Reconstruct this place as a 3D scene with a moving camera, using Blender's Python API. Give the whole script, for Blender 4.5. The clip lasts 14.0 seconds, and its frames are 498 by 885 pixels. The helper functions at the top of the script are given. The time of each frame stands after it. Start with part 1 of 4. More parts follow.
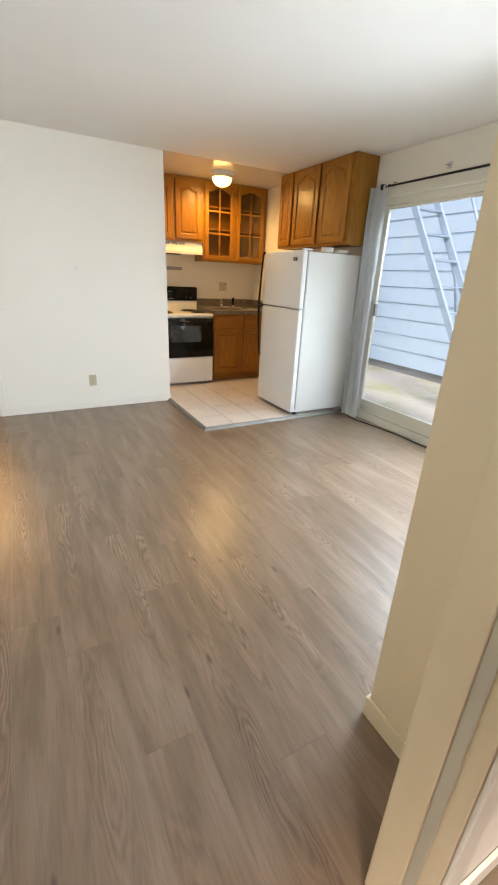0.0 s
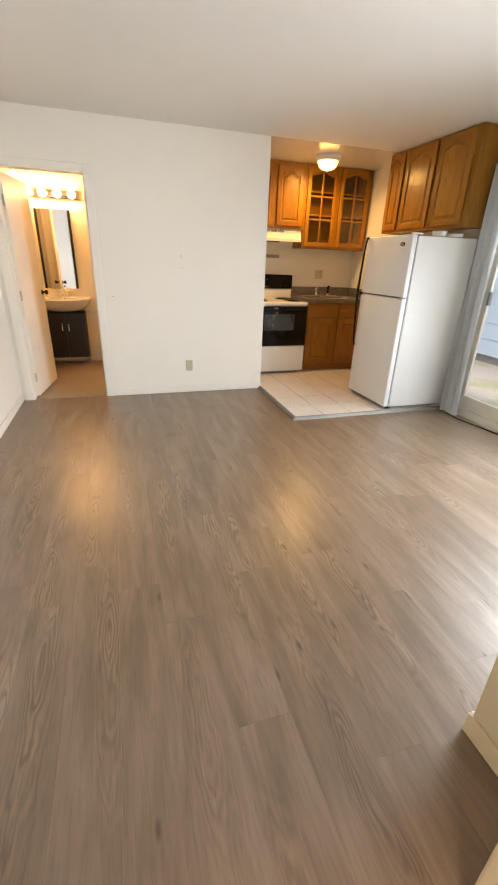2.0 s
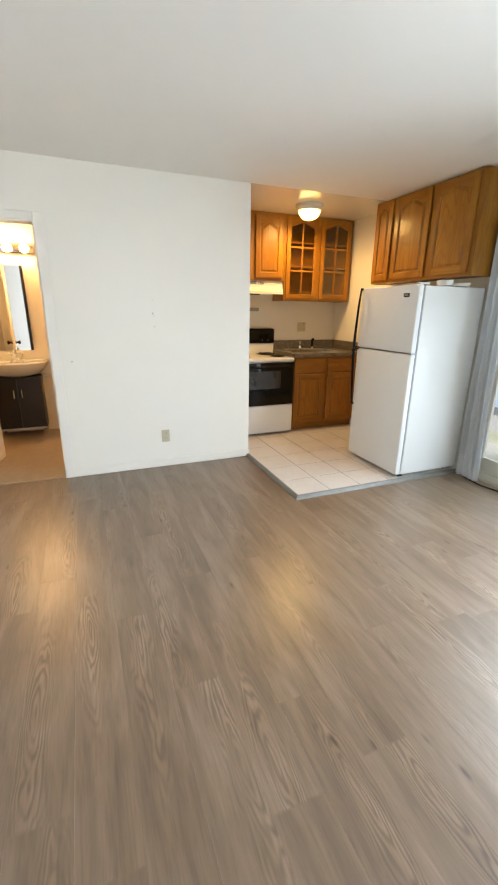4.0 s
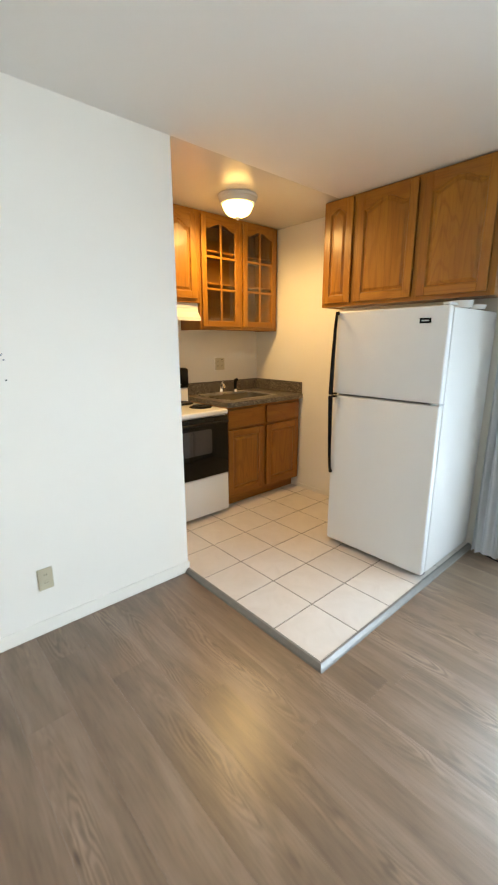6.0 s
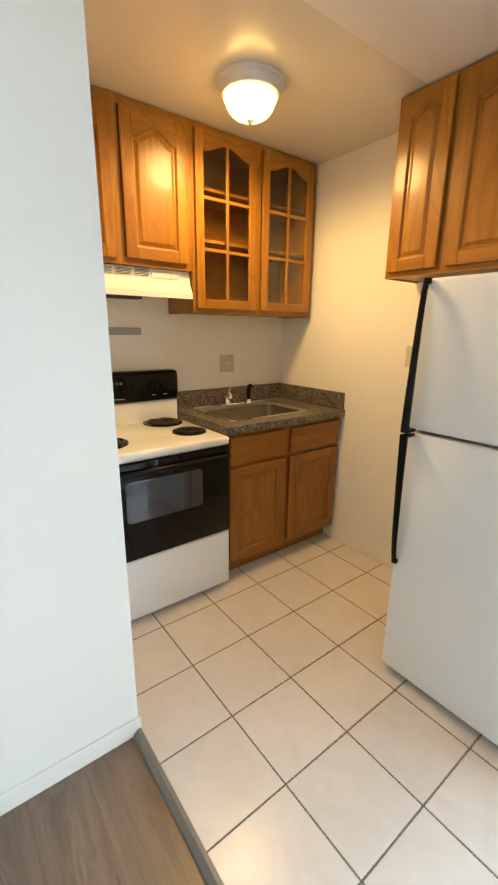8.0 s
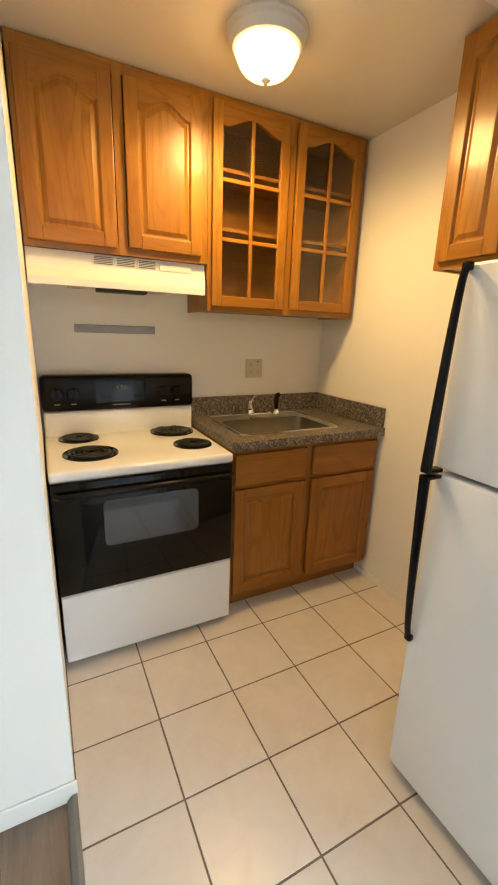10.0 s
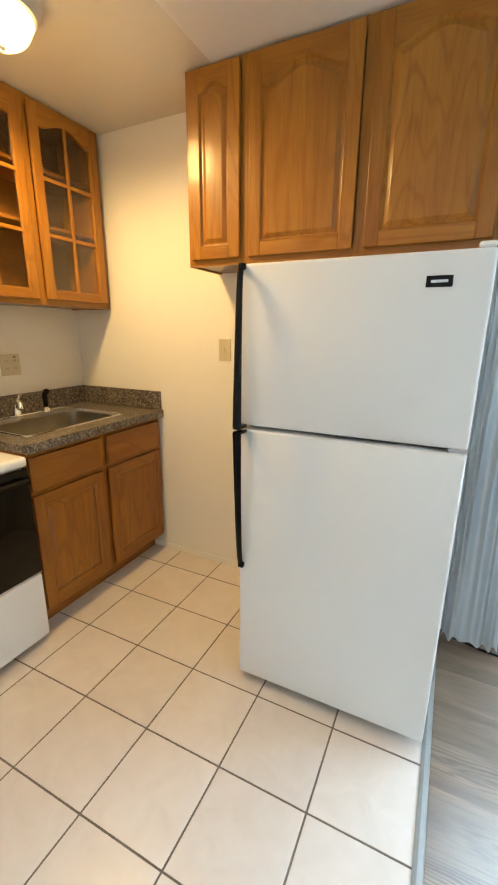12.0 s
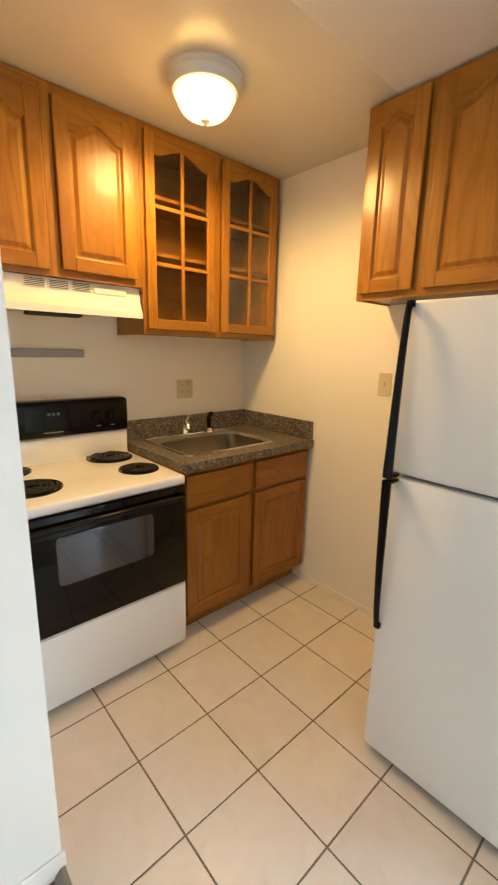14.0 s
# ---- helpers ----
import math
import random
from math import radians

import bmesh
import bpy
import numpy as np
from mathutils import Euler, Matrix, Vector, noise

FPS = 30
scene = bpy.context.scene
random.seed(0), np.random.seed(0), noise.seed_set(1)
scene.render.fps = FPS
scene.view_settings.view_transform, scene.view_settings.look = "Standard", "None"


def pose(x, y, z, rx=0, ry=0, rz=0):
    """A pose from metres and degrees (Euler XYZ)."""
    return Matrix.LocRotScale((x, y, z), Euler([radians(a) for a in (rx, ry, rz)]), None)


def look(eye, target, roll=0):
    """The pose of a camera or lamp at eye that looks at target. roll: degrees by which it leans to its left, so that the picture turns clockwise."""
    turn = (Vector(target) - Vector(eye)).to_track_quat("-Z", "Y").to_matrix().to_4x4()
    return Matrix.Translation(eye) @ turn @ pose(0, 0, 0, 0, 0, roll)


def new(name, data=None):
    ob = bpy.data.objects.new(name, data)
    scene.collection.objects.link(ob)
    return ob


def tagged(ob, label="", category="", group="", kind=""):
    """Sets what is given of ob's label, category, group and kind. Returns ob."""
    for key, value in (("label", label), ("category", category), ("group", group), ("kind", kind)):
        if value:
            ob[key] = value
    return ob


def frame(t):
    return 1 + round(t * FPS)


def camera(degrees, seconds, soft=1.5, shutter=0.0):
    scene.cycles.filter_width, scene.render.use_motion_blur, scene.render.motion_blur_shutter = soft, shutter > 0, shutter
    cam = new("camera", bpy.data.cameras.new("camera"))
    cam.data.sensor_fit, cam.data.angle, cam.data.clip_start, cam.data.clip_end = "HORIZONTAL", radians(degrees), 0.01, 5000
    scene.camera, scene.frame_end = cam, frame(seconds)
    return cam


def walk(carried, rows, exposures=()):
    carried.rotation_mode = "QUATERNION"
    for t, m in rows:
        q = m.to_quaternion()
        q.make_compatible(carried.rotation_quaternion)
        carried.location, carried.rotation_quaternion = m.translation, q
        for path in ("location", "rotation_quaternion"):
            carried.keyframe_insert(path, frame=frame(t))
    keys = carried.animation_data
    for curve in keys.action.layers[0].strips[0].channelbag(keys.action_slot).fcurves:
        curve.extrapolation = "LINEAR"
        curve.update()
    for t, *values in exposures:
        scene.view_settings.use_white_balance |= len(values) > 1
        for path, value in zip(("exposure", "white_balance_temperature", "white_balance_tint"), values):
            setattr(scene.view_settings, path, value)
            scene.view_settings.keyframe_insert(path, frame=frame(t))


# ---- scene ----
cam = camera(62.9, 14.0, soft=2.0, shutter=0.4)
PATH = [
    (0, (0.291, 0.133, 1.389), (1.198, 1.749, 0.639), 2.7),
    (0.5, (0.256, 0.155, 1.39), (1.15, 1.782, 0.645), 3.5),
    (1, (0.242, 0.159, 1.395), (1.153, 1.773, 0.642), 3.7),
    (1.5, (0.23, 0.168, 1.383), (1.02, 1.829, 0.597), 3.2),
    (2, (0.19, 0.176, 1.381), (0.746, 1.917, 0.57), 2.1),
    (4.5, (0.272, 1.331, 1.451), (1.053, 3.078, 0.87), 1.4),
    (5, (0.293, 1.784, 1.471), (1.199, 3.472, 0.895), 2.2),
    (5.5, (0.309, 2.217, 1.486), (1.482, 3.758, 0.986), -0.3),
    (6, (0.441, 2.611, 1.463), (1.733, 4.06, 0.982), -0.1),
    (6.5, (0.627, 2.967, 1.466), (1.989, 4.339, 0.956), 0.4),
    (7, (0.833, 3.226, 1.486), (2.285, 4.473, 0.907), -1.3),
    (7.5, (1.102, 3.349, 1.47), (2.46, 4.725, 0.959), 0.5),
    (8, (1.331, 3.471, 1.47), (2.5, 5.005, 0.941), 0.7),
    (10.5, (1.772, 3.582, 1.469), (2.648, 5.303, 0.948), 2.0),
    (11, (1.733, 3.605, 1.463), (3.066, 5.011, 0.966), 2.4),
    (11.5, (1.534, 3.625, 1.444), (3.243, 4.509, 0.899), 0.0),
    (12, (1.461, 3.649, 1.442), (3.196, 4.492, 0.915), 0.5),
    (12.5, (1.45, 3.691, 1.456), (2.972, 4.876, 0.925), 0.4),
    (13, (1.504, 3.667, 1.473), (2.833, 5.079, 0.984), 0.8),
    (13.5, (1.521, 3.663, 1.494), (2.739, 5.187, 1.057), 0.8),
    (14, (1.522, 3.668, 1.495), (2.833, 5.114, 1.055), 1.4),
]
# seconds, stops, kelvin, tint of the clip camera's own exposure and white balance
EXPOSURES = [
    (0.0, 0.04, 7950, 20), (0.5, -0.04, 8050, 20), (1.5, -0.05, 8250, 22), (2.0, 0.0, 8800, 25), (3.2, 0.08, 8000, 20), (5.0, 0.18, 7450, 17.5),
    (6.0, 0.20, 7200, 15.5), (7.0, 0.21, 7000, 14), (8.0, 0.20, 7000, 14), (10.5, 0.20, 7050, 14), (11.0, 0.25, 6900, 13), (11.5, 0.45, 6600, 12),
    (12.0, 0.41, 6700, 12), (12.5, 0.33, 6800, 12), (13.0, 0.22, 6900, 12), (13.5, 0.20, 7050, 14.5), (14.0, 0.19, 7250, 17),
]
walk(cam, [(t, look(eye, target, roll)) for t, eye, target, roll in PATH], EXPOSURES)


# ---- world, sun and lamps ----
world = bpy.data.worlds.new("sky_world")
scene.world = world
world.use_nodes = True
wn = world.node_tree
sky = wn.nodes.new("ShaderNodeTexSky")
sky.sky_type = "NISHITA"
sky.sun_disc = False
sky.sun_elevation = radians(60)
sky.sun_rotation = radians(217)
sky.air_density, sky.dust_density = 1.2, 2.0
wn.nodes["Background"].inputs["Strength"].default_value = 0.15
wn.links.new(sky.outputs[0], wn.nodes["Background"].inputs["Color"])


def lamp(name, kind, energy, color, m, **kw):
    data = bpy.data.lights.new(name, kind)
    data.energy, data.color = energy, color
    if "size" in kw:
        data.shape, data.size, data.size_y = "RECTANGLE", kw["size"][0], kw["size"][1]
    if "radius" in kw:
        data.shadow_soft_size = kw["radius"]
    if "spread" in kw:
        data.spread = radians(kw["spread"])
    if "cone" in kw:
        data.spot_size, data.spot_blend = radians(kw["cone"]), 0.7
    if "angle" in kw:
        data.angle = radians(kw["angle"])
    ob = new(name, data)
    ob.matrix_world = m
    return ob


lamp("sun", "SUN", 5.0, (0.88, 0.95, 1.0), look((0, 0, 0), (0.30, 0.40, -0.866)), angle=14)
# sky light in the sliding door's opening
lamp("door_skylight", "AREA", 105, (0.54, 0.77, 1.0), look((3.60, 1.62, 1.10), (1.5, 1.80, 0.45)), size=(1.1, 1.8), spread=140)
# the open sky over the patio, falling steeply through the glass
lamp("patio_skylight", "AREA", 15, (0.54, 0.82, 1.0), look((3.86, 2.75, 2.30), (2.75, 2.9, 0.0)), size=(1.2, 0.4), spread=120)
lamp("kitchen_bulb", "SPOT", 57, (1.0, 0.68, 0.26), pose(2.573, 5.120, 2.385), radius=0.09, cone=180)

# ---- materials ----


class Mat:
    """A node material with a few short ways to build it."""

    def __init__(self, name, rough=0.5, metal=0.0, coat=0.0, spec=0.5):
        self.m = bpy.data.materials.new(name)
        self.m.use_nodes = True
        self.t = self.m.node_tree
        self.b = self.t.nodes["Principled BSDF"]
        self.set("Roughness", rough), self.set("Metallic", metal)
        self.set("Coat Weight", coat), self.set("Coat Roughness", 0.12), self.set("Specular IOR Level", spec)

    def set(self, key, value):
        self.b.inputs[key].default_value = value

    def node(self, kind, **kw):
        n = self.t.nodes.new("ShaderNode" + kind)
        for k, v in kw.items():
            n.inputs[k.replace("_", " ")].default_value = v
        return n

    def link(self, a, b):
        self.t.links.new(a, b)

    def coords(self, scale=(1, 1, 1), per_object=False):
        tc = self.node("TexCoord")
        mp = self.node("Mapping")
        mp.inputs["Scale"].default_value = scale
        self.link(tc.outputs["Object"], mp.inputs["Vector"])
        if per_object:
            oi = self.node("ObjectInfo")
            mul = self.node("VectorMath")
            mul.operation = "SCALE"
            mul.inputs[0].default_value = (37.0, 53.0, 19.0)
            self.link(oi.outputs["Random"], mul.inputs["Scale"])
            self.link(mul.outputs[0], mp.inputs["Location"])
        return mp.outputs[0]

    def noise(self, vec, scale, detail=4, rough=0.55, distort=0.0):
        n = self.node("TexNoise", Scale=scale, Detail=detail, Roughness=rough, Distortion=distort)
        self.link(vec, n.inputs["Vector"])
        return n.outputs["Fac"]

    def ramp(self, fac, stops):
        n = self.node("ValToRGB")
        e = n.color_ramp.elements
        while len(e) < len(stops):
            e.new(0.5)
        for el, (p, c) in zip(e, stops):
            el.position, el.color = p, (*c, 1) if len(c) == 3 else c
        self.link(fac, n.inputs["Fac"])
        return n.outputs["Color"]

    def mix(self, fac, a, b, mode="MIX"):
        n = self.node("MixRGB")
        n.blend_type = mode
        for v, i in ((fac, 0), (a, 1), (b, 2)):
            if isinstance(v, (int, float)):
                n.inputs[i].default_value = v
            elif isinstance(v, tuple):
                n.inputs[i].default_value = (*v, 1)
            else:
                self.link(v, n.inputs[i])
        return n.outputs[0]

    def color(self, out):
        self.link(out, self.b.inputs["Base Color"])
        return self

    def bump(self, fac, strength, dist=0.002):
        n = self.node("Bump", Strength=strength, Distance=dist)
        self.link(fac, n.inputs["Height"])
        self.link(n.outputs[0], self.b.inputs["Normal"])
        return self

    def rough(self, fac, lo, hi):
        n = self.node("MapRange")
        n.inputs["To Min"].default_value, n.inputs["To Max"].default_value = lo, hi
        self.link(fac, n.inputs["Value"])
        self.link(n.outputs[0], self.b.inputs["Roughness"])
        return self


def paint(name, col, rough, var=0.05, bump=0.15, scale=140.0, wear=True):
    m = Mat(name, rough)
    v = m.coords()
    big = m.noise(v, 1.3, 3)
    fine = m.noise(v, scale, 3)
    dark = tuple(c * (1 - var) for c in col)
    m.color(m.ramp(big, [(0.3, dark), (0.7, col)]))
    if wear:
        m.bump(fine, bump, 0.0015).rough(fine, rough - 0.06, rough + 0.08)
    return m.m


def plain(name, col, rough=0.4, metal=0.0, coat=0.0, var=0.06, scale=9.0, spec=0.5):
    m = Mat(name, rough, metal, coat, spec)
    n = m.noise(m.coords(), scale, 5)
    m.color(m.ramp(n, [(0.3, tuple(c * (1 - var) for c in col)), (0.7, col)])).rough(n, rough * 0.85, rough * 1.15)
    return m.m


def honey_oak(name, axis, tone=1.0, per_object=True, warm=1.0):
    """Stained oak under a glossy lacquer; the grain runs along the axis (0 x, 1 y, 2 z)."""
    m = Mat(name, 0.36, coat=0.30, spec=0.28)
    m.set("Coat Roughness", 0.15)

    def grain(across, along):
        sc = [across, across, across]
        sc[axis] = along
        return m.coords(tuple(sc), per_object)
    cloud = m.noise(grain(7.0, 1.0), 1.0, 4, 0.55, 0.6)
    field = m.noise(grain(6.0, 0.8), 1.0, 1.5, 0.4, 0.3)
    ringm = m.node("Math")
    ringm.operation = "MULTIPLY"
    ringm.inputs[1].default_value = 90.0
    m.link(field, ringm.inputs[0])
    sine = m.node("Math")
    sine.operation = "SINE"
    m.link(ringm.outputs[0], sine.inputs[0])
    pores = m.noise(grain(110.0, 6.0), 1.0, 3, 0.6, 0.4)
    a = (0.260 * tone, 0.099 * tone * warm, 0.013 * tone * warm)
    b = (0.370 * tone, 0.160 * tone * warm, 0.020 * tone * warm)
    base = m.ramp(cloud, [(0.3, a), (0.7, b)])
    lines = m.ramp(sine.outputs[0], [(0.0, (1.03, 1.03, 1.02)), (0.6, (1, 1, 1)), (0.95, (0.82, 0.77, 0.70))])
    dark = m.ramp(pores, [(0.34, (0.62, 0.56, 0.48)), (0.50, (1, 1, 1))])
    c = m.mix(m.ramp(cloud, [(0.4, (0.25, 0.25, 0.25)), (0.6, (0.9, 0.9, 0.9))]), base, m.mix(1.0, base, lines, "MULTIPLY"))
    m.color(m.mix(0.4, c, dark, "MULTIPLY")).bump(pores, 0.04, 0.0006).rough(cloud, 0.32, 0.44)
    return m.m


def vinyl_plank():
    """Grey-brown oak-look vinyl planks, grain along y: flame figures in some boards, straight streaks in the rest."""
    m = Mat("vinyl_plank", 0.34, spec=0.6, coat=0.2)
    m.set("Coat Roughness", 0.34)

    def math_node(op, a, b=None, c=None):
        n = m.node("Math")
        n.operation = op
        for i, v in enumerate((a, b, c)):
            if isinstance(v, (int, float)):
                n.inputs[i].default_value = v
            elif v is not None:
                m.link(v, n.inputs[i])
        return n.outputs[0]

    def grey(fac, stops):
        return m.ramp(fac, [(p, (v, v, v)) for p, v in stops])
    oi = m.node("ObjectInfo")
    dice = m.node("TexWhiteNoise")
    dice.noise_dimensions = "1D"
    m.link(math_node("MULTIPLY", oi.outputs["Random"], 977.0), dice.inputs["W"])
    r = m.node("SeparateColor")
    m.link(dice.outputs["Color"], r.inputs[0])
    r1, r2, r3 = r.outputs
    tc = m.node("TexCoord")
    xyz = m.node("SeparateXYZ")
    m.link(tc.outputs["Object"], xyz.inputs[0])
    # distance from the figure's long axis, stretched along the board and warped
    warp = m.noise(m.coords((13.0, 2.6, 1.0), True), 1.0, 2, 0.5, 0.3)
    wob = m.noise(m.coords((70.0, 13.0, 1.0), True), 1.0, 2, 0.5)
    u = math_node("SUBTRACT", xyz.outputs[0], math_node("MULTIPLY_ADD", r2, 0.12, 0.03))
    v = math_node("MULTIPLY", math_node("SUBTRACT", xyz.outputs[1], math_node("MULTIPLY_ADD", r1, 1.0, 0.1)), 0.095)
    d = math_node("SQRT", math_node("ADD", math_node("MULTIPLY", u, u), math_node("MULTIPLY", v, v)))
    d = math_node("ADD", d, math_node("MULTIPLY_ADD", warp, 0.075, -0.0375))
    d = math_node("ADD", d, math_node("MULTIPLY_ADD", wob, 0.009, -0.0045))
    ring = math_node("MULTIPLY_ADD", math_node("SINE", math_node("MULTIPLY", d, 560.0)), 0.5, 0.5)
    figure = math_node("MULTIPLY", grey(d, [(0.030, 1.0), (0.072, 0.0)]), grey(r3, [(0.20, 0.1), (0.42, 1.0)]))
    breaks = m.noise(m.coords((16.0, 4.0, 1.0), True), 1.0, 2)
    figure = math_node("MULTIPLY", figure, grey(breaks, [(0.36, 0.25), (0.56, 1.0)]))
    # long soft clouds, streaks and pores
    patch = m.noise(m.coords((9.0, 1.5, 1.0), True), 1.0, 3, 0.5, 0.8)
    streak = m.noise(m.coords((22.0, 2.4, 1.0), True), 1.0, 4, 0.55, 0.9)
    pores = m.noise(m.coords((150.0, 9.0, 1.0), True), 1.0, 3, 0.6)
    base = m.ramp(patch, [(0.28, (0.150, 0.095, 0.060)), (0.48, (0.202, 0.131, 0.084)), (0.70, (0.256, 0.176, 0.123))])
    base = m.mix(1.0, base, m.ramp(streak, [(0.30, (0.86, 0.84, 0.82)), (0.50, (1, 1, 1)), (0.72, (1.10, 1.10, 1.10))]), "MULTIPLY")
    lines = m.ramp(ring, [(0.0, (0.70, 0.67, 0.64)), (0.30, (0.92, 0.91, 0.90)), (0.55, (1.10, 1.10, 1.10)), (1.0, (1.28, 1.28, 1.28))])
    c = m.mix(figure, base, m.mix(1.0, base, lines, "MULTIPLY"))
    c = m.mix(0.5, c, m.ramp(pores, [(0.30, (0.66, 0.63, 0.60)), (0.52, (1, 1, 1)), (0.75, (1.08, 1.08, 1.08))]), "MULTIPLY")
    knot = m.node("TexVoronoi", Scale=1.0)
    m.link(m.coords((8.0, 2.4, 1.0), True), knot.inputs["Vector"])
    c = m.mix(1.0, c, m.ramp(knot.outputs["Distance"], [(0.03, (0.52, 0.47, 0.43)), (0.085, (1, 1, 1))]), "MULTIPLY")
    tone = m.ramp(r3, [(0.0, (0.96, 0.957, 0.954)), (1.0, (1.035, 1.035, 1.035))])
    m.color(m.mix(1.0, c, tone, "MULTIPLY")).rough(streak, 0.27, 0.38).bump(pores, 0.05, 0.0006)
    return m.m


def ceramic_tile():
    m = Mat("cream_ceramic_tile", 0.28, spec=0.5)
    v = m.coords((1, 1, 1), True)
    cloud = m.noise(v, 9.0, 4, 0.6, 0.8)
    fine = m.noise(v, 60.0, 3)
    oi = m.node("ObjectInfo")
    c = m.ramp(cloud, [(0.25, (0.655, 0.588, 0.530)), (0.75, (0.735, 0.672, 0.620))])
    tone = m.ramp(oi.outputs["Random"], [(0.0, (0.95, 0.945, 0.94)), (1.0, (1.02, 1.02, 1.02))])
    m.color(m.mix(1.0, c, tone, "MULTIPLY")).bump(fine, 0.05, 0.0008)
    return m.m


def speckled_laminate():
    m = Mat("granite_laminate", 0.33)
    v = m.coords()
    vor = m.node("TexVoronoi", Scale=150.0)
    m.link(v, vor.inputs["Vector"])
    speck = m.ramp(vor.outputs["Color"], [(0.2, (0.035, 0.03, 0.026)), (0.45, (0.12, 0.10, 0.082)), (0.7, (0.22, 0.19, 0.155)), (0.95, (0.40, 0.36, 0.31))])
    cloud = m.ramp(m.noise(v, 45.0, 4), [(0.35, (0.55, 0.52, 0.5)), (0.65, (1.05, 1.0, 0.95))])
    m.color(m.mix(0.8, speck, cloud, "MULTIPLY"))
    return m.m


def glass(name, tint=(1, 1, 1), rough=0.0):
    m = Mat(name, rough)
    m.set("Base Color", (*tint, 1)), m.set("Transmission Weight", 1.0), m.set("IOR", 1.45)
    return m.m


def glow(name, col, strength):
    m = Mat(name, 0.4)
    m.set("Base Color", (*col, 1)), m.set("Emission Color", (*col, 1)), m.set("Emission Strength", strength)
    return m.m


def concrete():
    m = Mat("mossy_concrete", 0.85)
    v = m.coords()
    big = m.noise(v, 1.1, 5, 0.6)
    fine = m.noise(v, 30.0, 5, 0.7)
    grey = m.ramp(fine, [(0.3, (0.34, 0.33, 0.31)), (0.7, (0.50, 0.49, 0.46))])
    moss = m.ramp(fine, [(0.3, (0.20, 0.23, 0.10)), (0.7, (0.36, 0.38, 0.22))])
    m.color(m.mix(m.ramp(big, [(0.48, (0, 0, 0)), (0.66, (0.8, 0.8, 0.8))]), grey, moss)).bump(fine, 0.4, 0.004)
    return m.m


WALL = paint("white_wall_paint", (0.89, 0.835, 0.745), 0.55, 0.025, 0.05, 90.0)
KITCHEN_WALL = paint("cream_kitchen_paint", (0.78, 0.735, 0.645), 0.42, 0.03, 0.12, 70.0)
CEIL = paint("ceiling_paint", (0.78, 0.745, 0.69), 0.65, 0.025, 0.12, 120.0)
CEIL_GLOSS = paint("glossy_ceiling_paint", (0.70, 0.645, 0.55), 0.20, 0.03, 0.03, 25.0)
TRIM = paint("white_trim_paint", (0.885, 0.83, 0.74), 0.35, 0.02, 0.05, 60.0)
# tan stands in for warm light on the entry stub, jambs and hall
JAMB_WARM = paint("warm_lit_jamb_paint", (0.80, 0.645, 0.43), 0.4, 0.03, 0.05, 60.0)
OAK_V = honey_oak("honey_oak_upright", 2)
OAK_H = honey_oak("honey_oak_level", 0)
# same oak toned down: the shade inside the cabinets is in its colour
OAK_SHADED = honey_oak("oak_inside_shaded", 0, 0.6)
BASE_V = honey_oak("base_oak_upright", 2, 0.88, warm=0.87)
BASE_H = honey_oak("base_oak_level", 0, 0.88, warm=0.87)
PLANK = vinyl_plank()
SUBFLOOR = plain("subfloor", (0.09, 0.07, 0.055), 0.8)
TILE = ceramic_tile()
GROUT = plain("grout", (0.20, 0.165, 0.135), 0.85, var=0.25, scale=30)
LAMINATE = speckled_laminate()
ENAMEL = plain("white_enamel", (0.80, 0.80, 0.785), 0.22, coat=0.3, var=0.02, scale=3)
FRIDGE = paint("fridge_enamel", (0.80, 0.80, 0.785), 0.32, 0.015, 0.18, 420.0)
ALMOND = plain("almond_enamel", (0.76, 0.75, 0.71), 0.3, coat=0.2, var=0.02, scale=3)
BLACK = plain("black_plastic", (0.004, 0.004, 0.005), 0.24, var=0.2, spec=0.18)
BLACK_GLASS = plain("black_oven_glass", (0.004, 0.004, 0.004), 0.06, var=0.05, spec=0.2)
# blue in the base stands in for door light reflected by the oven window
OVEN_PANE = plain("oven_window", (0.022, 0.025, 0.036), 0.05, coat=0.5, var=0.05, spec=0.7)
COIL = plain("burner_coil", (0.018, 0.017, 0.017), 0.45, 0.3, var=0.3, scale=60)
PAN = plain("black_drip_pan", (0.02, 0.02, 0.021), 0.16, 0.4)
CHROME = plain("chrome", (0.82, 0.82, 0.83), 0.1, 1.0, var=0.03)
# steel darkened to hold the shade inside the sink bowl
SHADED_BOWL = plain("shaded_bowl_steel", (0.24, 0.215, 0.175), 0.33, 1.0, var=0.08, scale=12)
STEEL = plain("brushed_steel", (0.56, 0.54, 0.50), 0.28, 1.0, var=0.03, scale=3)
ALU = plain("aluminium_trim", (0.55, 0.56, 0.57), 0.38, 0.7, var=0.1, scale=30)
GREY = plain("grey_plastic", (0.30, 0.30, 0.31), 0.45)
DIM = plain("dim_green_print", (0.05, 0.13, 0.07), 0.5)
GREIGE = plain("greige_foam", (0.56, 0.50, 0.38), 0.6)
DARK = plain("dark_rubber", (0.03, 0.028, 0.026), 0.7)
BEIGE = plain("beige_plastic", (0.55, 0.48, 0.33), 0.4, var=0.04)
SLOT = plain("outlet_slot", (0.03, 0.025, 0.02), 0.6)
CLEAR = glass("clear_glass")
SMOKE = glass("cabinet_glass", (0.93, 0.92, 0.90))
VINYL_FRAME = paint("beige_door_frame", (0.72, 0.68, 0.58), 0.4, 0.05, 0.06, 40.0)
CURTAIN = paint("grey_curtain_cloth", (0.83, 0.83, 0.83), 0.85, 0.06, 0.4, 700.0)
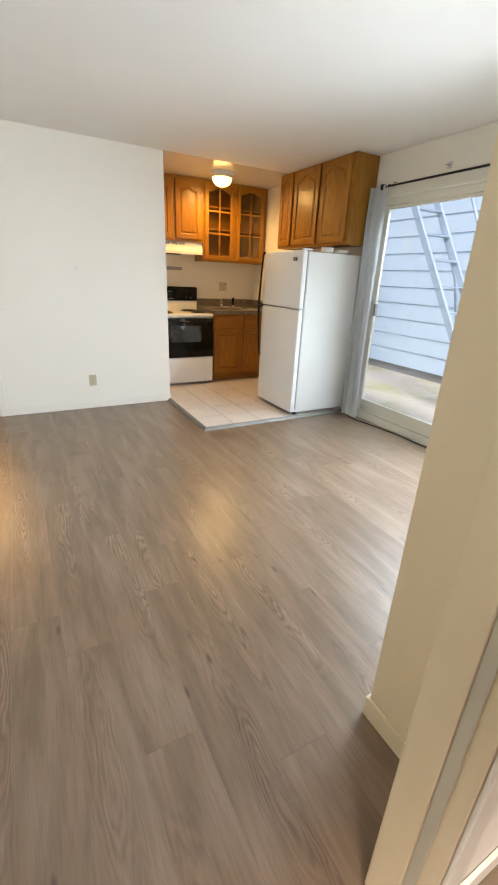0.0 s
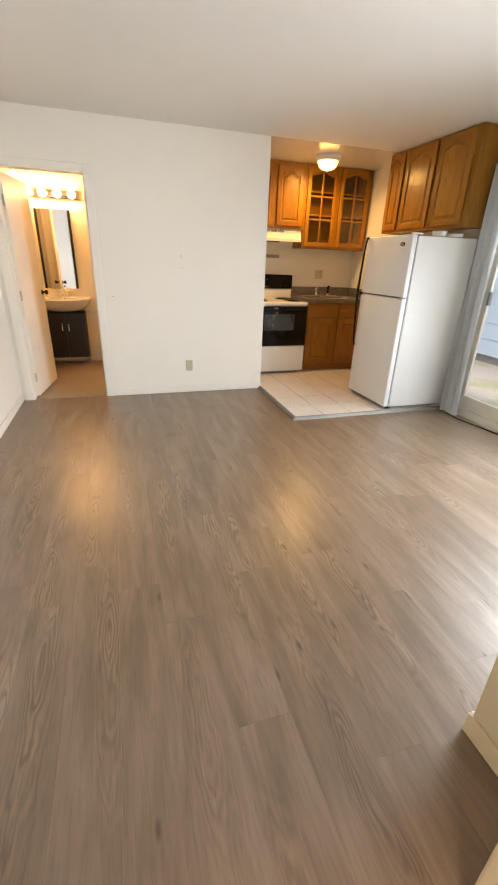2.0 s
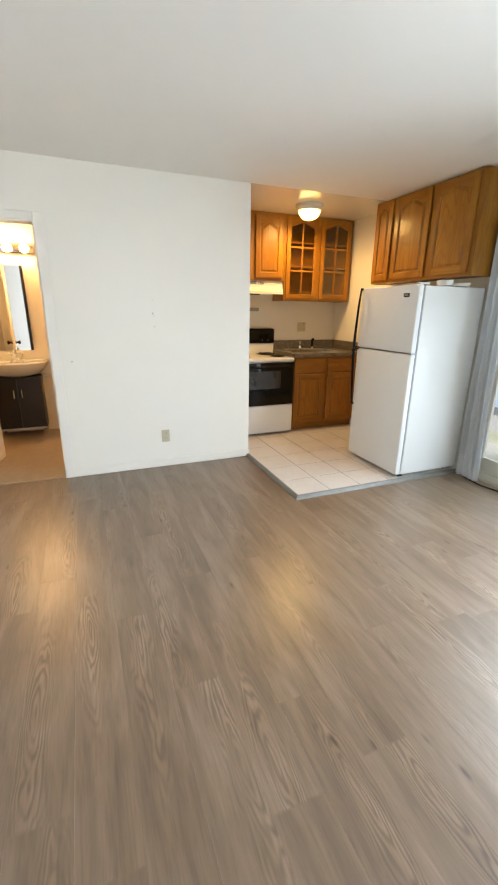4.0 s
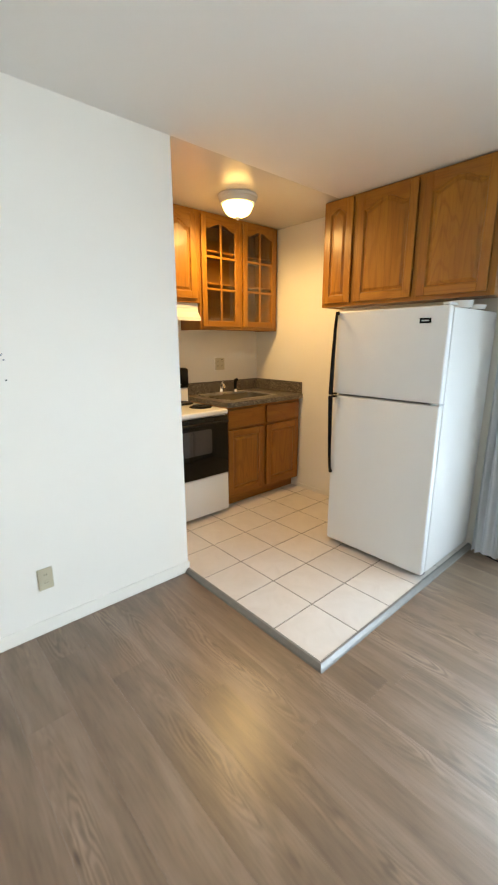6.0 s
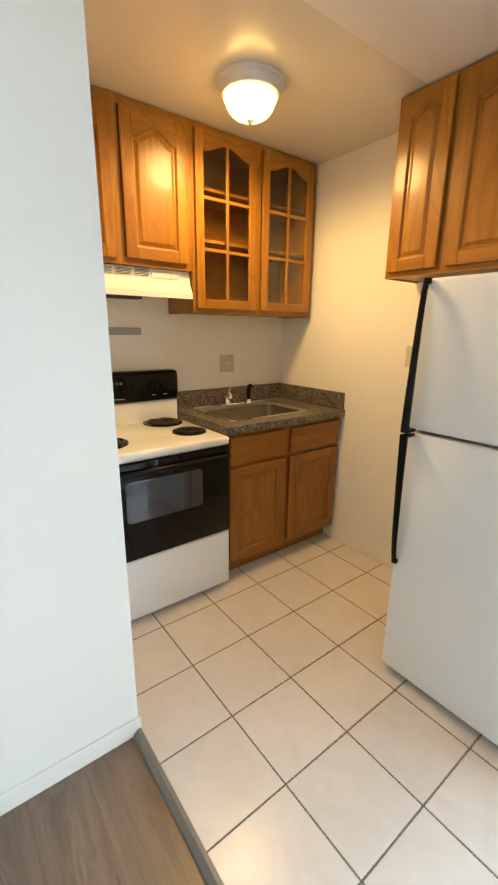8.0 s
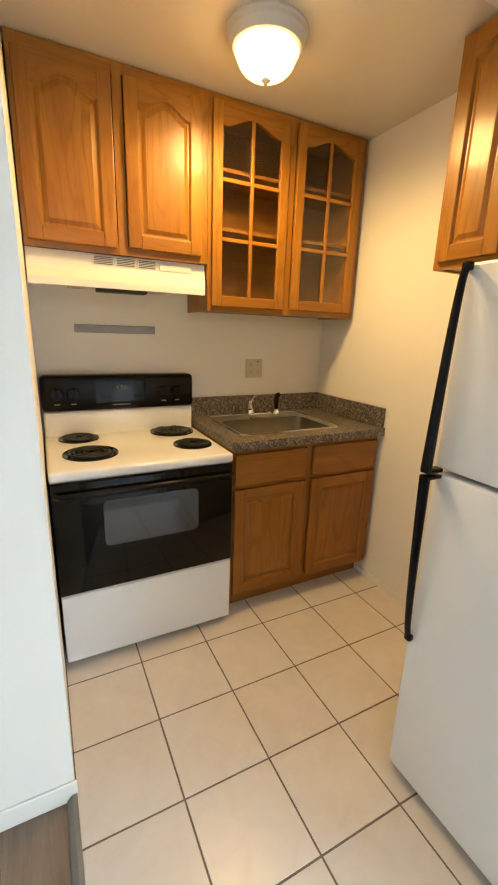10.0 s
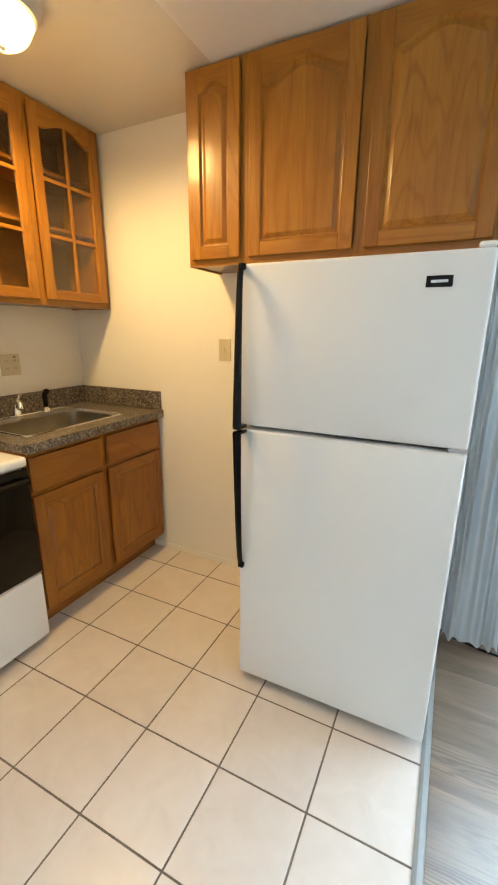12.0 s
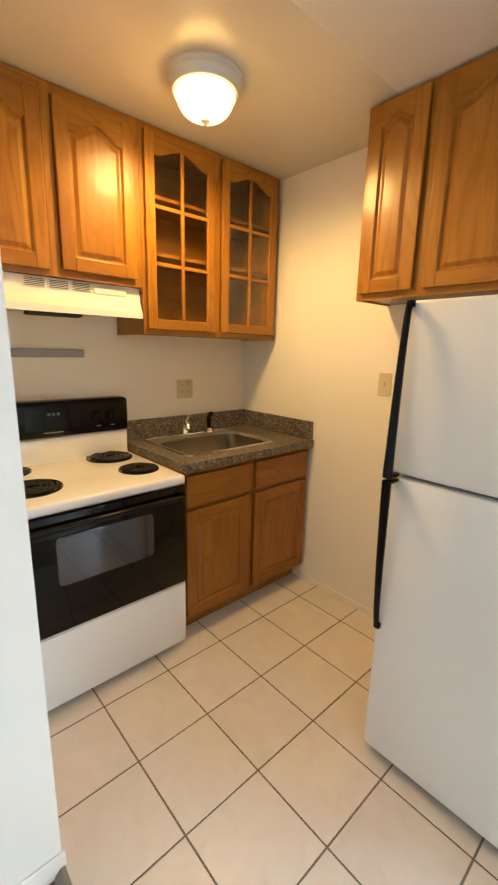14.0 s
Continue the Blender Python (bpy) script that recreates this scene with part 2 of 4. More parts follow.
IRON = plain("black_rod", (0.014, 0.012, 0.011), 0.4, 0.4)
# the blue of the outdoor sky light is put into the siding's colour
SIDING = paint("skylit_siding", (0.55, 0.75, 0.96), 0.6, 0.04, 0.2, 60.0)
CONCRETE = concrete()
FOUNDATION = paint("grey_foundation", (0.30, 0.31, 0.33), 0.8, 0.2, 0.4, 40.0)
# grey stair paint, tinted blue for the same sky light
STAIR_PAINT = paint("grey_stair_paint", (0.36, 0.50, 0.66), 0.5, 0.08, 0.1, 60.0)
PORCELAIN = plain("porcelain", (0.80, 0.79, 0.76), 0.12, coat=0.4, var=0.01)
ESPRESSO = plain("espresso_wood", (0.012, 0.008, 0.007), 0.35, var=0.2)
BATH_WALL = paint("bath_wall_paint", (0.80, 0.74, 0.62), 0.45, 0.03, 0.1, 90.0)
BATH_FLOOR = plain("bath_vinyl", (0.36, 0.27, 0.18), 0.35, var=0.18, scale=14)
MIRROR = plain("mirror_silver", (0.9, 0.9, 0.9), 0.02, 1.0, var=0.0)
BULB = glow("vanity_bulb_glass", (1.0, 0.66, 0.32), 115.0)


def lit_shade():
    """Alabaster bowl glowing brightest beside the bulb inside it."""
    m = Mat("alabaster_glass", 0.25)
    m.set("Base Color", (0.8, 0.72, 0.55, 1)), m.set("Emission Color", (1.0, 0.66, 0.20, 1))
    tc = m.node("TexCoord")
    dist = m.node("VectorMath")
    dist.operation = "DISTANCE"
    dist.inputs[1].default_value = (-0.05, -0.02, -0.10)
    m.link(tc.outputs["Object"], dist.inputs[0])
    rng = m.node("MapRange")
    for k, v in (("From Min", 0.05), ("From Max", 0.185), ("To Min", 9.0), ("To Max", 1.6)):
        rng.inputs[k].default_value = v
    m.link(dist.outputs["Value"], rng.inputs["Value"])
    m.link(rng.outputs[0], m.b.inputs["Emission Strength"])
    return m.m


SHADE = lit_shade()
FIXTURE = plain("satin_white_metal", (0.62, 0.62, 0.60), 0.3, 0.0, 0.2)
# brown kept warm so the hall floor bounces warm light
HALL_FLOOR = plain("hall_floor", (0.24, 0.17, 0.11), 0.5, var=0.2)
BRASS = plain("dark_bronze", (0.06, 0.035, 0.02), 0.35, 0.8)

# ---- mesh helpers ----


def box(bm, x0, x1, y0, y1, z0, z1, bevel=0.0, segments=2):
    vs = [bm.verts.new((x, y, z)) for x in (x0, x1) for y in (y0, y1) for z in (z0, z1)]
    faces = [bm.faces.new([vs[i] for i in f]) for f in
             ((0, 1, 3, 2), (4, 6, 7, 5), (0, 4, 5, 1), (2, 3, 7, 6), (0, 2, 6, 4), (1, 5, 7, 3))]
    if bevel:
        edges = {e for f in faces for e in f.edges}
        bmesh.ops.bevel(bm, geom=list(edges), offset=bevel, segments=segments, affect="EDGES", profile=0.5)


def boxed(*args, **kw):
    bm = bmesh.new()
    box(bm, *args, **kw)
    return bm


def lathe(bm, profile, cx=0, cy=0, cz=0, steps=32, axis="z", caps=(0, -1)):
    """Turns a profile of (radius, height) about an axis."""
    rings = []
    for r, h in profile:
        ring = []
        for i in range(steps):
            a = 2 * math.pi * i / steps
            p = (r * math.cos(a), r * math.sin(a), h)
            p = {"z": p, "x": (p[2], p[0], p[1]), "y": (p[0], p[2], p[1])}[axis]
            ring.append(bm.verts.new((p[0] + cx, p[1] + cy, p[2] + cz)))
        rings.append(ring)
    for a, b in zip(rings, rings[1:]):
        for i in range(steps):
            bm.faces.new((a[i], a[(i + 1) % steps], b[(i + 1) % steps], b[i]))
    for k in caps:
        bm.faces.new(rings[k])


def tube(bm, points, radius, steps=10, flat=1.0):
    """A round bar along points; flat squeezes it across."""
    pts = [Vector(p) for p in points]
    rings = []
    side0 = None
    for i, p in enumerate(pts):
        d = (pts[min(i + 1, len(pts) - 1)] - pts[max(i - 1, 0)]).normalized()
        ref = Vector((0, 0, 1)) if abs(d.z) < 0.9 else Vector((1, 0, 0))
        s = d.cross(ref).normalized()
        if side0 and s.dot(side0) < 0:
            s = -s
        side0 = s
        u = s.cross(d)
        r = radius[i] if isinstance(radius, (list, tuple)) else radius
        rings.append([bm.verts.new(p + s * r * math.cos(2 * math.pi * k / steps) + u * r * flat * math.sin(2 * math.pi * k / steps)) for k in range(steps)])
    for a, b in zip(rings, rings[1:]):
        for i in range(steps):
            bm.faces.new((a[i], a[(i + 1) % steps], b[(i + 1) % steps], b[i]))
    for ring in (rings[0], rings[-1]):
        bm.faces.new(ring)


def mesh_of(name, bm, mat, smooth=False):
    bmesh.ops.recalc_face_normals(bm, faces=bm.faces)
    me = bpy.data.meshes.new(name)
    bm.to_mesh(me)
    bm.free()
    me.materials.append(mat)
    if smooth:
        for p in me.polygons:
            p.use_smooth = True
        me.set_sharp_from_angle(angle=radians(40))
    return me


def part(name, bm, mat, parent=None, label="", smooth=False):
    ob = new(name, mesh_of(name, bm, mat, smooth))
    if parent:
        ob.parent = parent
    return tagged(ob, label) if label else ob


def thing(name, m, label, category, group=""):
    ob = new(name)
    ob.empty_display_size = 0.1
    ob.matrix_world = m
    return tagged(ob, label, category, group)


def structure(name, bm, mat, label, category):
    return tagged(part(name, bm, mat), label, category, kind="structure")


# ---- the large structure ----
XW, YP, XP, YN, XE, ZC, TL = -0.83, 4.668, 1.737, 5.865, 3.455, 2.487, 0.025
YS, XST, YD0, YD1 = 0.755, 1.161, 0.300, 0.433
DL, DR = -0.13, 0.85  # entry opening
BL, BR, BH = -0.73, 0.006, 2.066  # bathroom opening
YB = 6.44  # bathroom's far wall
SY0, SY1, SZ1 = 1.0, 3.475, 2.13  # sliding door opening
TOP = 2.62


def walls():
    b = bmesh.new()
    box(b, XW - 0.12, XW, YD0 - 1.7, YB + 0.12, -0.12, TOP)
    structure("wall_west", b, WALL, "smooth white painted wall of the living room", "wall")
    b = bmesh.new()
    box(b, BR, XP, YP, YP + 0.12, -0.1, TOP)
    box(b, XW, BL, YP, YP + 0.12, -0.1, TOP)
    box(b, BL, BR, YP, YP + 0.12, BH, TOP)
    structure("wall_partition", b, WALL, "white painted partition with a doorway to the bathroom", "wall")
    b = boxed(XP - 0.12, XP, YP + 0.12, YN, -0.1, TOP)
    structure("wall_kitchen_west", b, WALL, "white painted side wall beside the stove", "wall")
    b = boxed(XP - 0.12, XE + 0.15, YN, YN + 0.12, -0.1, TOP)
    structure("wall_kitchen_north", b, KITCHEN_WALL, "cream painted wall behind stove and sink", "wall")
    b = bmesh.new()
    box(b, XE, XE + 0.15, SY1, YN, -0.1, TOP)
    box(b, XE, XE + 0.15, YD0, SY0, -0.1, TOP)
    box(b, XE, XE + 0.15, SY0, SY1, SZ1, TOP)
    box(b, XE, XE + 0.15, SY0, SY1, -0.1, -0.002)
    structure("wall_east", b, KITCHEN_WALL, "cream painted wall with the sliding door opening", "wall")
    b = boxed(XST + 0.12, XE, YS - 0.12, YS, -0.1, TOP)
    structure("wall_south", b, WALL, "white painted wall of the living room", "wall")
    # unseen, added to close the hall
    b = boxed(XE, XE + 0.12, YD0 - 1.62, YD0, -0.1, TOP)
    structure("wall_hall_unseen", b, JAMB_WARM, "unseen end wall added to the entry hall, tan for warm light", "wall")
    b = boxed(XST, XST + 0.12, YD1, YS, -0.1, TOP)
    structure("wall_stub", b, JAMB_WARM, "short wall beside the entry, warm light put into its tan colour", "wall")
    b = bmesh.new()
    box(b, DR + 0.02, XE, YD0 + 0.012, YD1, -0.1, TOP)
    box(b, XW, DL - 0.02, YD0 + 0.012, YD1, -0.1, TOP)
    box(b, DL - 0.02, DR + 0.02, YD0 + 0.012, YD1, 2.07, TOP)
    structure("wall_entry", b, WALL, "white painted wall with the entry doorway", "wall")
    b = boxed(XW, XP - 0.12, YB, YB + 0.12, -0.1, TOP)
    structure("wall_bath_north", b, BATH_WALL, "cream painted bathroom wall behind the vanity", "wall")
    b = boxed(0.75, 0.87, YP + 0.12, YB, -0.1, TOP)
    structure("wall_bath_east", b, BATH_WALL, "cream painted side wall of the bathroom", "wall")
    # unseen, added; kept low so that sky light reaches the doorway
    b = boxed(XW, XE, YD0 - 1.62, YD0 - 1.5, -0.1, 1.1)
    structure("wall_walkway_unseen", b, JAMB_WARM, "unseen low wall added outside the entry, tan for warm light", "wall")
    # ceilings
    b = boxed(XW, XE, YD1, YP, ZC, TOP)
    structure("ceiling", b, CEIL, "smooth white painted living room ceiling", "ceiling")
    b = boxed(XP, XE, YP, YN, ZC, TOP)
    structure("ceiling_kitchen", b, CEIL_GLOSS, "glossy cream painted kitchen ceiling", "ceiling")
    b = boxed(XW, 0.75, YP + 0.12, YB, ZC, TOP)
    structure("ceiling_bathroom", b, BATH_WALL, "cream painted bathroom ceiling", "ceiling")
    # unseen, added; its depth sets how much sky light gets in
    b = boxed(XW, XE, YD0 - 1.05, YD0 + 0.012, ZC, TOP)
    structure("ceiling_entry_unseen", b, JAMB_WARM, "unseen ceiling added outside the entry, tan for warm light", "ceiling")
    # floors under the planks and tiles
    b = boxed(XW, XE + 0.1, YD0, YP, -0.1, -0.004)
    fl = structure("floor", b, SUBFLOOR, "grey-brown oak-look vinyl plank floor", "floor")
    b = boxed(XP + 0.004, XE, 3.575, YN, -0.003, TL - 0.0018)
    ft = structure("floor_kitchen", b, GROUT, "cream ceramic tile floor with brown grout", "tile floor")
    b = boxed(XW, 0.75, YP, YB, -0.1, -0.003)
    structure("floor_bathroom", b, BATH_FLOOR, "brown vinyl bathroom floor", "floor")
    b = boxed(XW, XE, YD0 - 1.62, YD0, -0.12, -0.006)
    structure("floor_entry", b, HALL_FLOOR, "grey-brown floor outside the entry door", "floor")
    return fl, ft


FLOOR, FLOOR_K = walls()


def baseboard(name, x0, x1, y0, y1, h=0.075):
    b = boxed(x0, x1, y0, y1, 0.0, h, bevel=0.003)
    structure(name, b, JAMB_WARM if "stub" in name else KITCHEN_WALL if "kitchen" in name else TRIM, "low white painted baseboard along the wall", "baseboard")


baseboard("baseboard_partition", BR + 0.066, XP + 0.008, YP - 0.010, YP - 0.001)
baseboard("baseboard_kitchen_east", XE - 0.009, XE - 0.001, 3.60, 5.33, 0.06)
baseboard("baseboard_west", XW + 0.001, XW + 0.012, YD1 + 0.02, YP - 0.012)
baseboard("baseboard_stub", XST - 0.012, XST - 0.001, YD1 + 0.002, YS + 0.011, 0.083)
baseboard("baseboard_south", XST, XE - 0.002, YS + 0.001, YS + 0.011, 0.083)
baseboard("baseboard_entry", DR + 0.10, XE - 0.01, YD0 - 0.001, YD0 + 0.010, 0.083)


def casing_and_jambs():
    # entry frame
    b = bmesh.new()
    box(b, DR, DR + 0.02, YD0 - 0.004, YD1 + 0.002, -0.005, 2.05, bevel=0.002)
    box(b, DL - 0.02, DL, YD0 - 0.004, YD1 + 0.002, -0.005, 2.05, bevel=0.002)
    box(b, DL - 0.02, DR + 0.02, YD0 - 0.004, YD1 + 0.002, 2.05, 2.07, bevel=0.002)
    fr = structure("door_frame_entry", b, JAMB_WARM, "entry door frame with a rebate, warm light put into its tan colour", "door frame")
    b = bmesh.new()
    box(b, DR - 0.009, DR - 0.0005, YD0 + 0.055, YD0 + 0.128, -0.004, 2.038, bevel=0.003)
    box(b, DL + 0.0005, DL + 0.012, YD0 + 0.055, YD0 + 0.128, -0.004, 2.038, bevel=0.003)
    part("door_stop", b, JAMB_WARM, fr)
    b = bmesh.new()
    box(b, DR - 0.005, DR - 0.0005, YD0 + 0.030, YD0 + 0.0545, 0.0, 2.04, bevel=0.002)
    box(b, DL + 0.0005, DL + 0.004, YD0 + 0.043, YD0 + 0.054, 0.0, 2.04)
    part("weather_strip", b, GREIGE, fr, "greige weather strip")
    b = bmesh.new()
    box(b, DR + 0.004, DR + 0.066, YD0 - 0.016, YD0 - 0.0045, -0.005, 2.11, bevel=0.004)
    box(b, DL - 0.066, DL - 0.004, YD0 - 0.016, YD0 - 0.0045, -0.005, 2.11, bevel=0.004)
    part("casing", b, TRIM, fr)
    # bathroom frame
    b = bmesh.new()
    box(b, BR - 0.018, BR - 0.001, YP - 0.004, YP + 0.124, -0.002, BH - 0.018, bevel=0.002)
    box(b, BL + 0.001, BL + 0.018, YP - 0.004, YP + 0.124, -0.002, BH - 0.018, bevel=0.002)
    box(b, BL + 0.001, BR - 0.001, YP - 0.004, YP + 0.124, BH - 0.018, BH - 0.001, bevel=0.002)
    fr = structure("door_frame_bathroom", b, TRIM, "white painted bathroom door frame", "door frame")
    b = bmesh.new()
    box(b, BR - 0.008, BR + 0.062, YP - 0.014, YP - 0.0045, 0.0, BH + 0.05, bevel=0.004)
    box(b, BL - 0.062, BL + 0.008, YP - 0.014, YP - 0.0045, 0.0, BH + 0.05, bevel=0.004)
    box(b, BL + 0.0085, BR - 0.0085, YP - 0.014, YP - 0.0045, BH - 0.008, BH + 0.05, bevel=0.004)
    part("casing", b, TRIM, fr)
    b = boxed(BL + 0.02, BR - 0.02, YP + 0.02, YP + 0.075, -0.002, 0.006, bevel=0.002)
    part("threshold", b, BATH_FLOOR, fr, "brown threshold strip")


casing_and_jambs()


def tile_edging():
    metal = plain("greige_metal_edging", (0.22, 0.205, 0.185), 0.45, 0.25, var=0.12, scale=30)
    for name, ax in (("trim_tile_west", 0), ("trim_tile_south", 1)):
        bm = bmesh.new()
        prof = [(-0.030, -0.002), (-0.026, 0.012), (-0.010, TL + 0.003), (0.003, TL + 0.003), (0.003, -0.002)]
        ends = ((3.572, YP - 0.011), (XP, XE - 0.002))[ax]
        rows = []
        for k, e in enumerate(ends):
            row = []
            for o, z in prof:
                along = e + (o if k == 0 else 0)
                row.append(bm.verts.new((XP + o, along, z) if ax == 0 else (along, 3.572 + o, z)))
            rows.append(row)
        n = len(prof)
        for q in range(n):
            bm.faces.new((rows[0][q], rows[0][(q + 1) % n], rows[1][(q + 1) % n], rows[1][q]))
        for row in rows:
            bm.faces.new(row)
        structure(name, bm, metal, "greige metal edge strip along the raised tile floor", "trim")


tile_edging()

# ---- outdoors ----


def outdoors():
    b = boxed(XE + 0.15, 60, -40, 60, -0.4, -0.12)
    structure("ground", b, CONCRETE, "pale concrete patio with green moss stains", "ground")
    h = thing("neighbour_house", pose(6.35, 4.5, -0.12), "pale house wall with wide lap siding, blue sky light in its colour", "house")
    part("foundation", boxed(0.0, 0.3, -7, 7, 0, 0.14), FOUNDATION, h, "dark grey concrete foundation")
    board = bmesh.new()
    p = 0.268
    vs = [board.verts.new(c) for y in (-7, 7) for c in ((0.0, y, 0.006), (0.009, y, p), (0.06, y, p), (0.06, y, 0.0))]
    for f in ((0, 1, 2, 3), (7, 6, 5, 4), (0, 4, 5, 1), (1, 5, 6, 2), (2, 6, 7, 3), (3, 7, 4, 0)):
        board.faces.new([vs[i] for i in f])
    me = mesh_of("siding_board", board, SIDING)
    for i in range(14):
        o = new("siding_board", me)
        o.parent = h
        o.location = (-0.03, 0, 0.13 + i * p)
    part("eave", boxed(-0.25, 0.3, -7.2, 7.2, 0.13 + 14 * p, 0.13 + 14 * p + 0.12, bevel=0.01), SIDING, h)
    return h


outdoors()


def ladder_stair():
    s = thing("ship_ladder", pose(0, 0, -0.12), "steep grey painted metal stair with a pipe handrail", "stair")
    y0, y1, zt = 2.75, 5.2, 3.9
    for x in (4.85, 5.32):
        b = bmesh.new()
        vs = [b.verts.new((x + dx, y + dy, z)) for dx in (0, 0.04) for y, z in ((y0, 0.0), (y1, zt)) for dy in (0, 0.09)]
        for f in ((0, 1, 3, 2), (4, 6, 7, 5), (0, 4, 5, 1), (2, 3, 7, 6), (0, 2, 6, 4), (1, 5, 7, 3)):
            b.faces.new([vs[i] for i in f])
        part("stringer", b, STAIR_PAINT, s)
    for i in range(12):
        z = 0.3 + i * 0.30
        y = y0 + (y1 - y0) * z / zt
        part("tread", boxed(4.89, 5.32, y + 0.0, y + 0.12, z, z + 0.018), STAIR_PAINT, s)
    b = bmesh.new()
    tube(b, [(5.45, 3.70, 0.75), (5.45, 3.95, 1.62), (5.45, 4.50, 2.55), (5.45, 5.4, 4.1)], 0.024)
    part("handrail", b, STAIR_PAINT, s, "thin grey pipe handrail")
    b = bmesh.new()
    tube(b, [(5.6, 3.40, 1.2), (5.6, 3.62, 1.73), (5.6, 4.10, 2.62), (5.6, 4.95, 4.1)], 0.018)
    part("handrail", b, STAIR_PAINT, s, "thin grey pipe handrail")


ladder_stair()


def sliding_door():
    d = tagged(new("sliding_door"), "closed sliding glass patio door in a beige frame", "sliding door", kind="structure")
    d.location = (XE + 0.045, 0, 0)
    # outer frame
    part("frame_head", boxed(0, 0.09, SY0, SY1, 2.07, SZ1, bevel=0.004), VINYL_FRAME, d)
    part("frame_jamb", boxed(0, 0.09, SY1 - 0.035, SY1, 0.07, 2.069, bevel=0.004), VINYL_FRAME, d)
    part("frame_jamb", boxed(0, 0.09, SY0, SY0 + 0.035, 0.07, 2.069, bevel=0.004), VINYL_FRAME, d)
    part("sill", boxed(-0.005, 0.10, SY0, SY1, 0.002, 0.069, bevel=0.005), VINYL_FRAME, d)
    for k, (a, c, x) in enumerate(((2.18, SY1 - 0.037, 0.012), (SY0 + 0.037, 2.26, 0.052))):
        panel = part("door_panel", boxed(x, x + 0.032, c - 0.06, c, 0.072, 2.068, bevel=0.003), TRIM, d)
        part("stile", boxed(x, x + 0.032, a, a + 0.06, 0.072, 2.068, bevel=0.003), TRIM, panel)
        part("rail", boxed(x, x + 0.032, a + 0.0605, c - 0.0605, 0.072, 0.20, bevel=0.003), VINYL_FRAME, panel)
        part("rail", boxed(x, x + 0.032, a + 0.0605, c - 0.0605, 2.042, 2.068, bevel=0.003), VINYL_FRAME, panel)
        g = part("pane", boxed(x + 0.013, x + 0.018, a + 0.055, c - 0.055, 0.195, 2.047), CLEAR, panel)
        g.visible_shadow = False
        if k == 0:
            b = boxed(x - 0.028, x - 0.0005, c - 0.105, c - 0.070, 1.08, 1.2, bevel=0.008)
            part("pull_handle", b, GREY, panel, "grey pull handle")
    b = boxed(XE - 0.016, XE - 0.001, SY0 - 0.06, SY1 + 0.045, SZ1 + 0.002, SZ1 + 0.105, bevel=0.004)
    structure("trim_slider_head", b, VINYL_FRAME, "cream wooden head casing over the sliding door", "trim")


sliding_door()

# ---- kitchen cabinets ----


def arch(u, rise):
    """Height of a cathedral arch at u in -1..1 over its flat shoulders."""
    a = min(abs(u) / 0.90, 1.0)
    return rise * (0.5 + 0.5 * math.cos(math.pi * a)) ** 0.75


def outline(x0, x1, z0, z1, rise, n=18):
    """The loop of an arched opening: floor line left to right, then the arch back; z1 is the shoulders' height."""
    pts = [(x0, z0), (x1, z0)]
    for i in range(n + 1):
        u = 1 - 2 * i / n
        pts.append(((x0 + x1) / 2 + u * (x1 - x0) / 2, z1 + arch(u, rise)))
    return pts


def loops(bm, rings, cap=True):
    """Skins rings of (points, depth), each with the same number of points, in the x-z plane."""
    vr = [[bm.verts.new((x, d, z)) for x, z in pts] for pts, d in rings]
    for a, b in zip(vr, vr[1:]):
        n = len(a)
        for i in range(n):
            bm.faces.new((a[i], a[(i + 1) % n], b[(i + 1) % n], b[i]))
    if cap:
        bm.faces.new(vr[-1])


def rail_top(bm, x0, x1, zs, ztop, rise, y0, y1, n=18):
    """The arched top rail between two stiles."""
    low, up = [], []
    for i in range(n + 1):
        u = -1 + 2 * i / n
        x = (x0 + x1) / 2 + u * (x1 - x0) / 2
        low.append((x, zs + arch(u, rise)))
        up.append((x, ztop))
    f = [[bm.verts.new((x, y, z)) for x, z in row] for y in (y0, y1) for row in (low, up)]
    for i in range(n):
        bm.faces.new((f[0][i], f[0][i + 1], f[1][i + 1], f[1][i]))
        bm.faces.new((f[2][i], f[3][i], f[3][i + 1], f[2][i + 1]))
        bm.faces.new((f[0][i], f[2][i], f[2][i + 1], f[0][i + 1]))
        bm.faces.new((f[1][i], f[1][i + 1], f[3][i + 1], f[3][i]))
    for i in (0, n):
        bm.faces.new((f[0][i], f[1][i], f[3][i], f[2][i]))


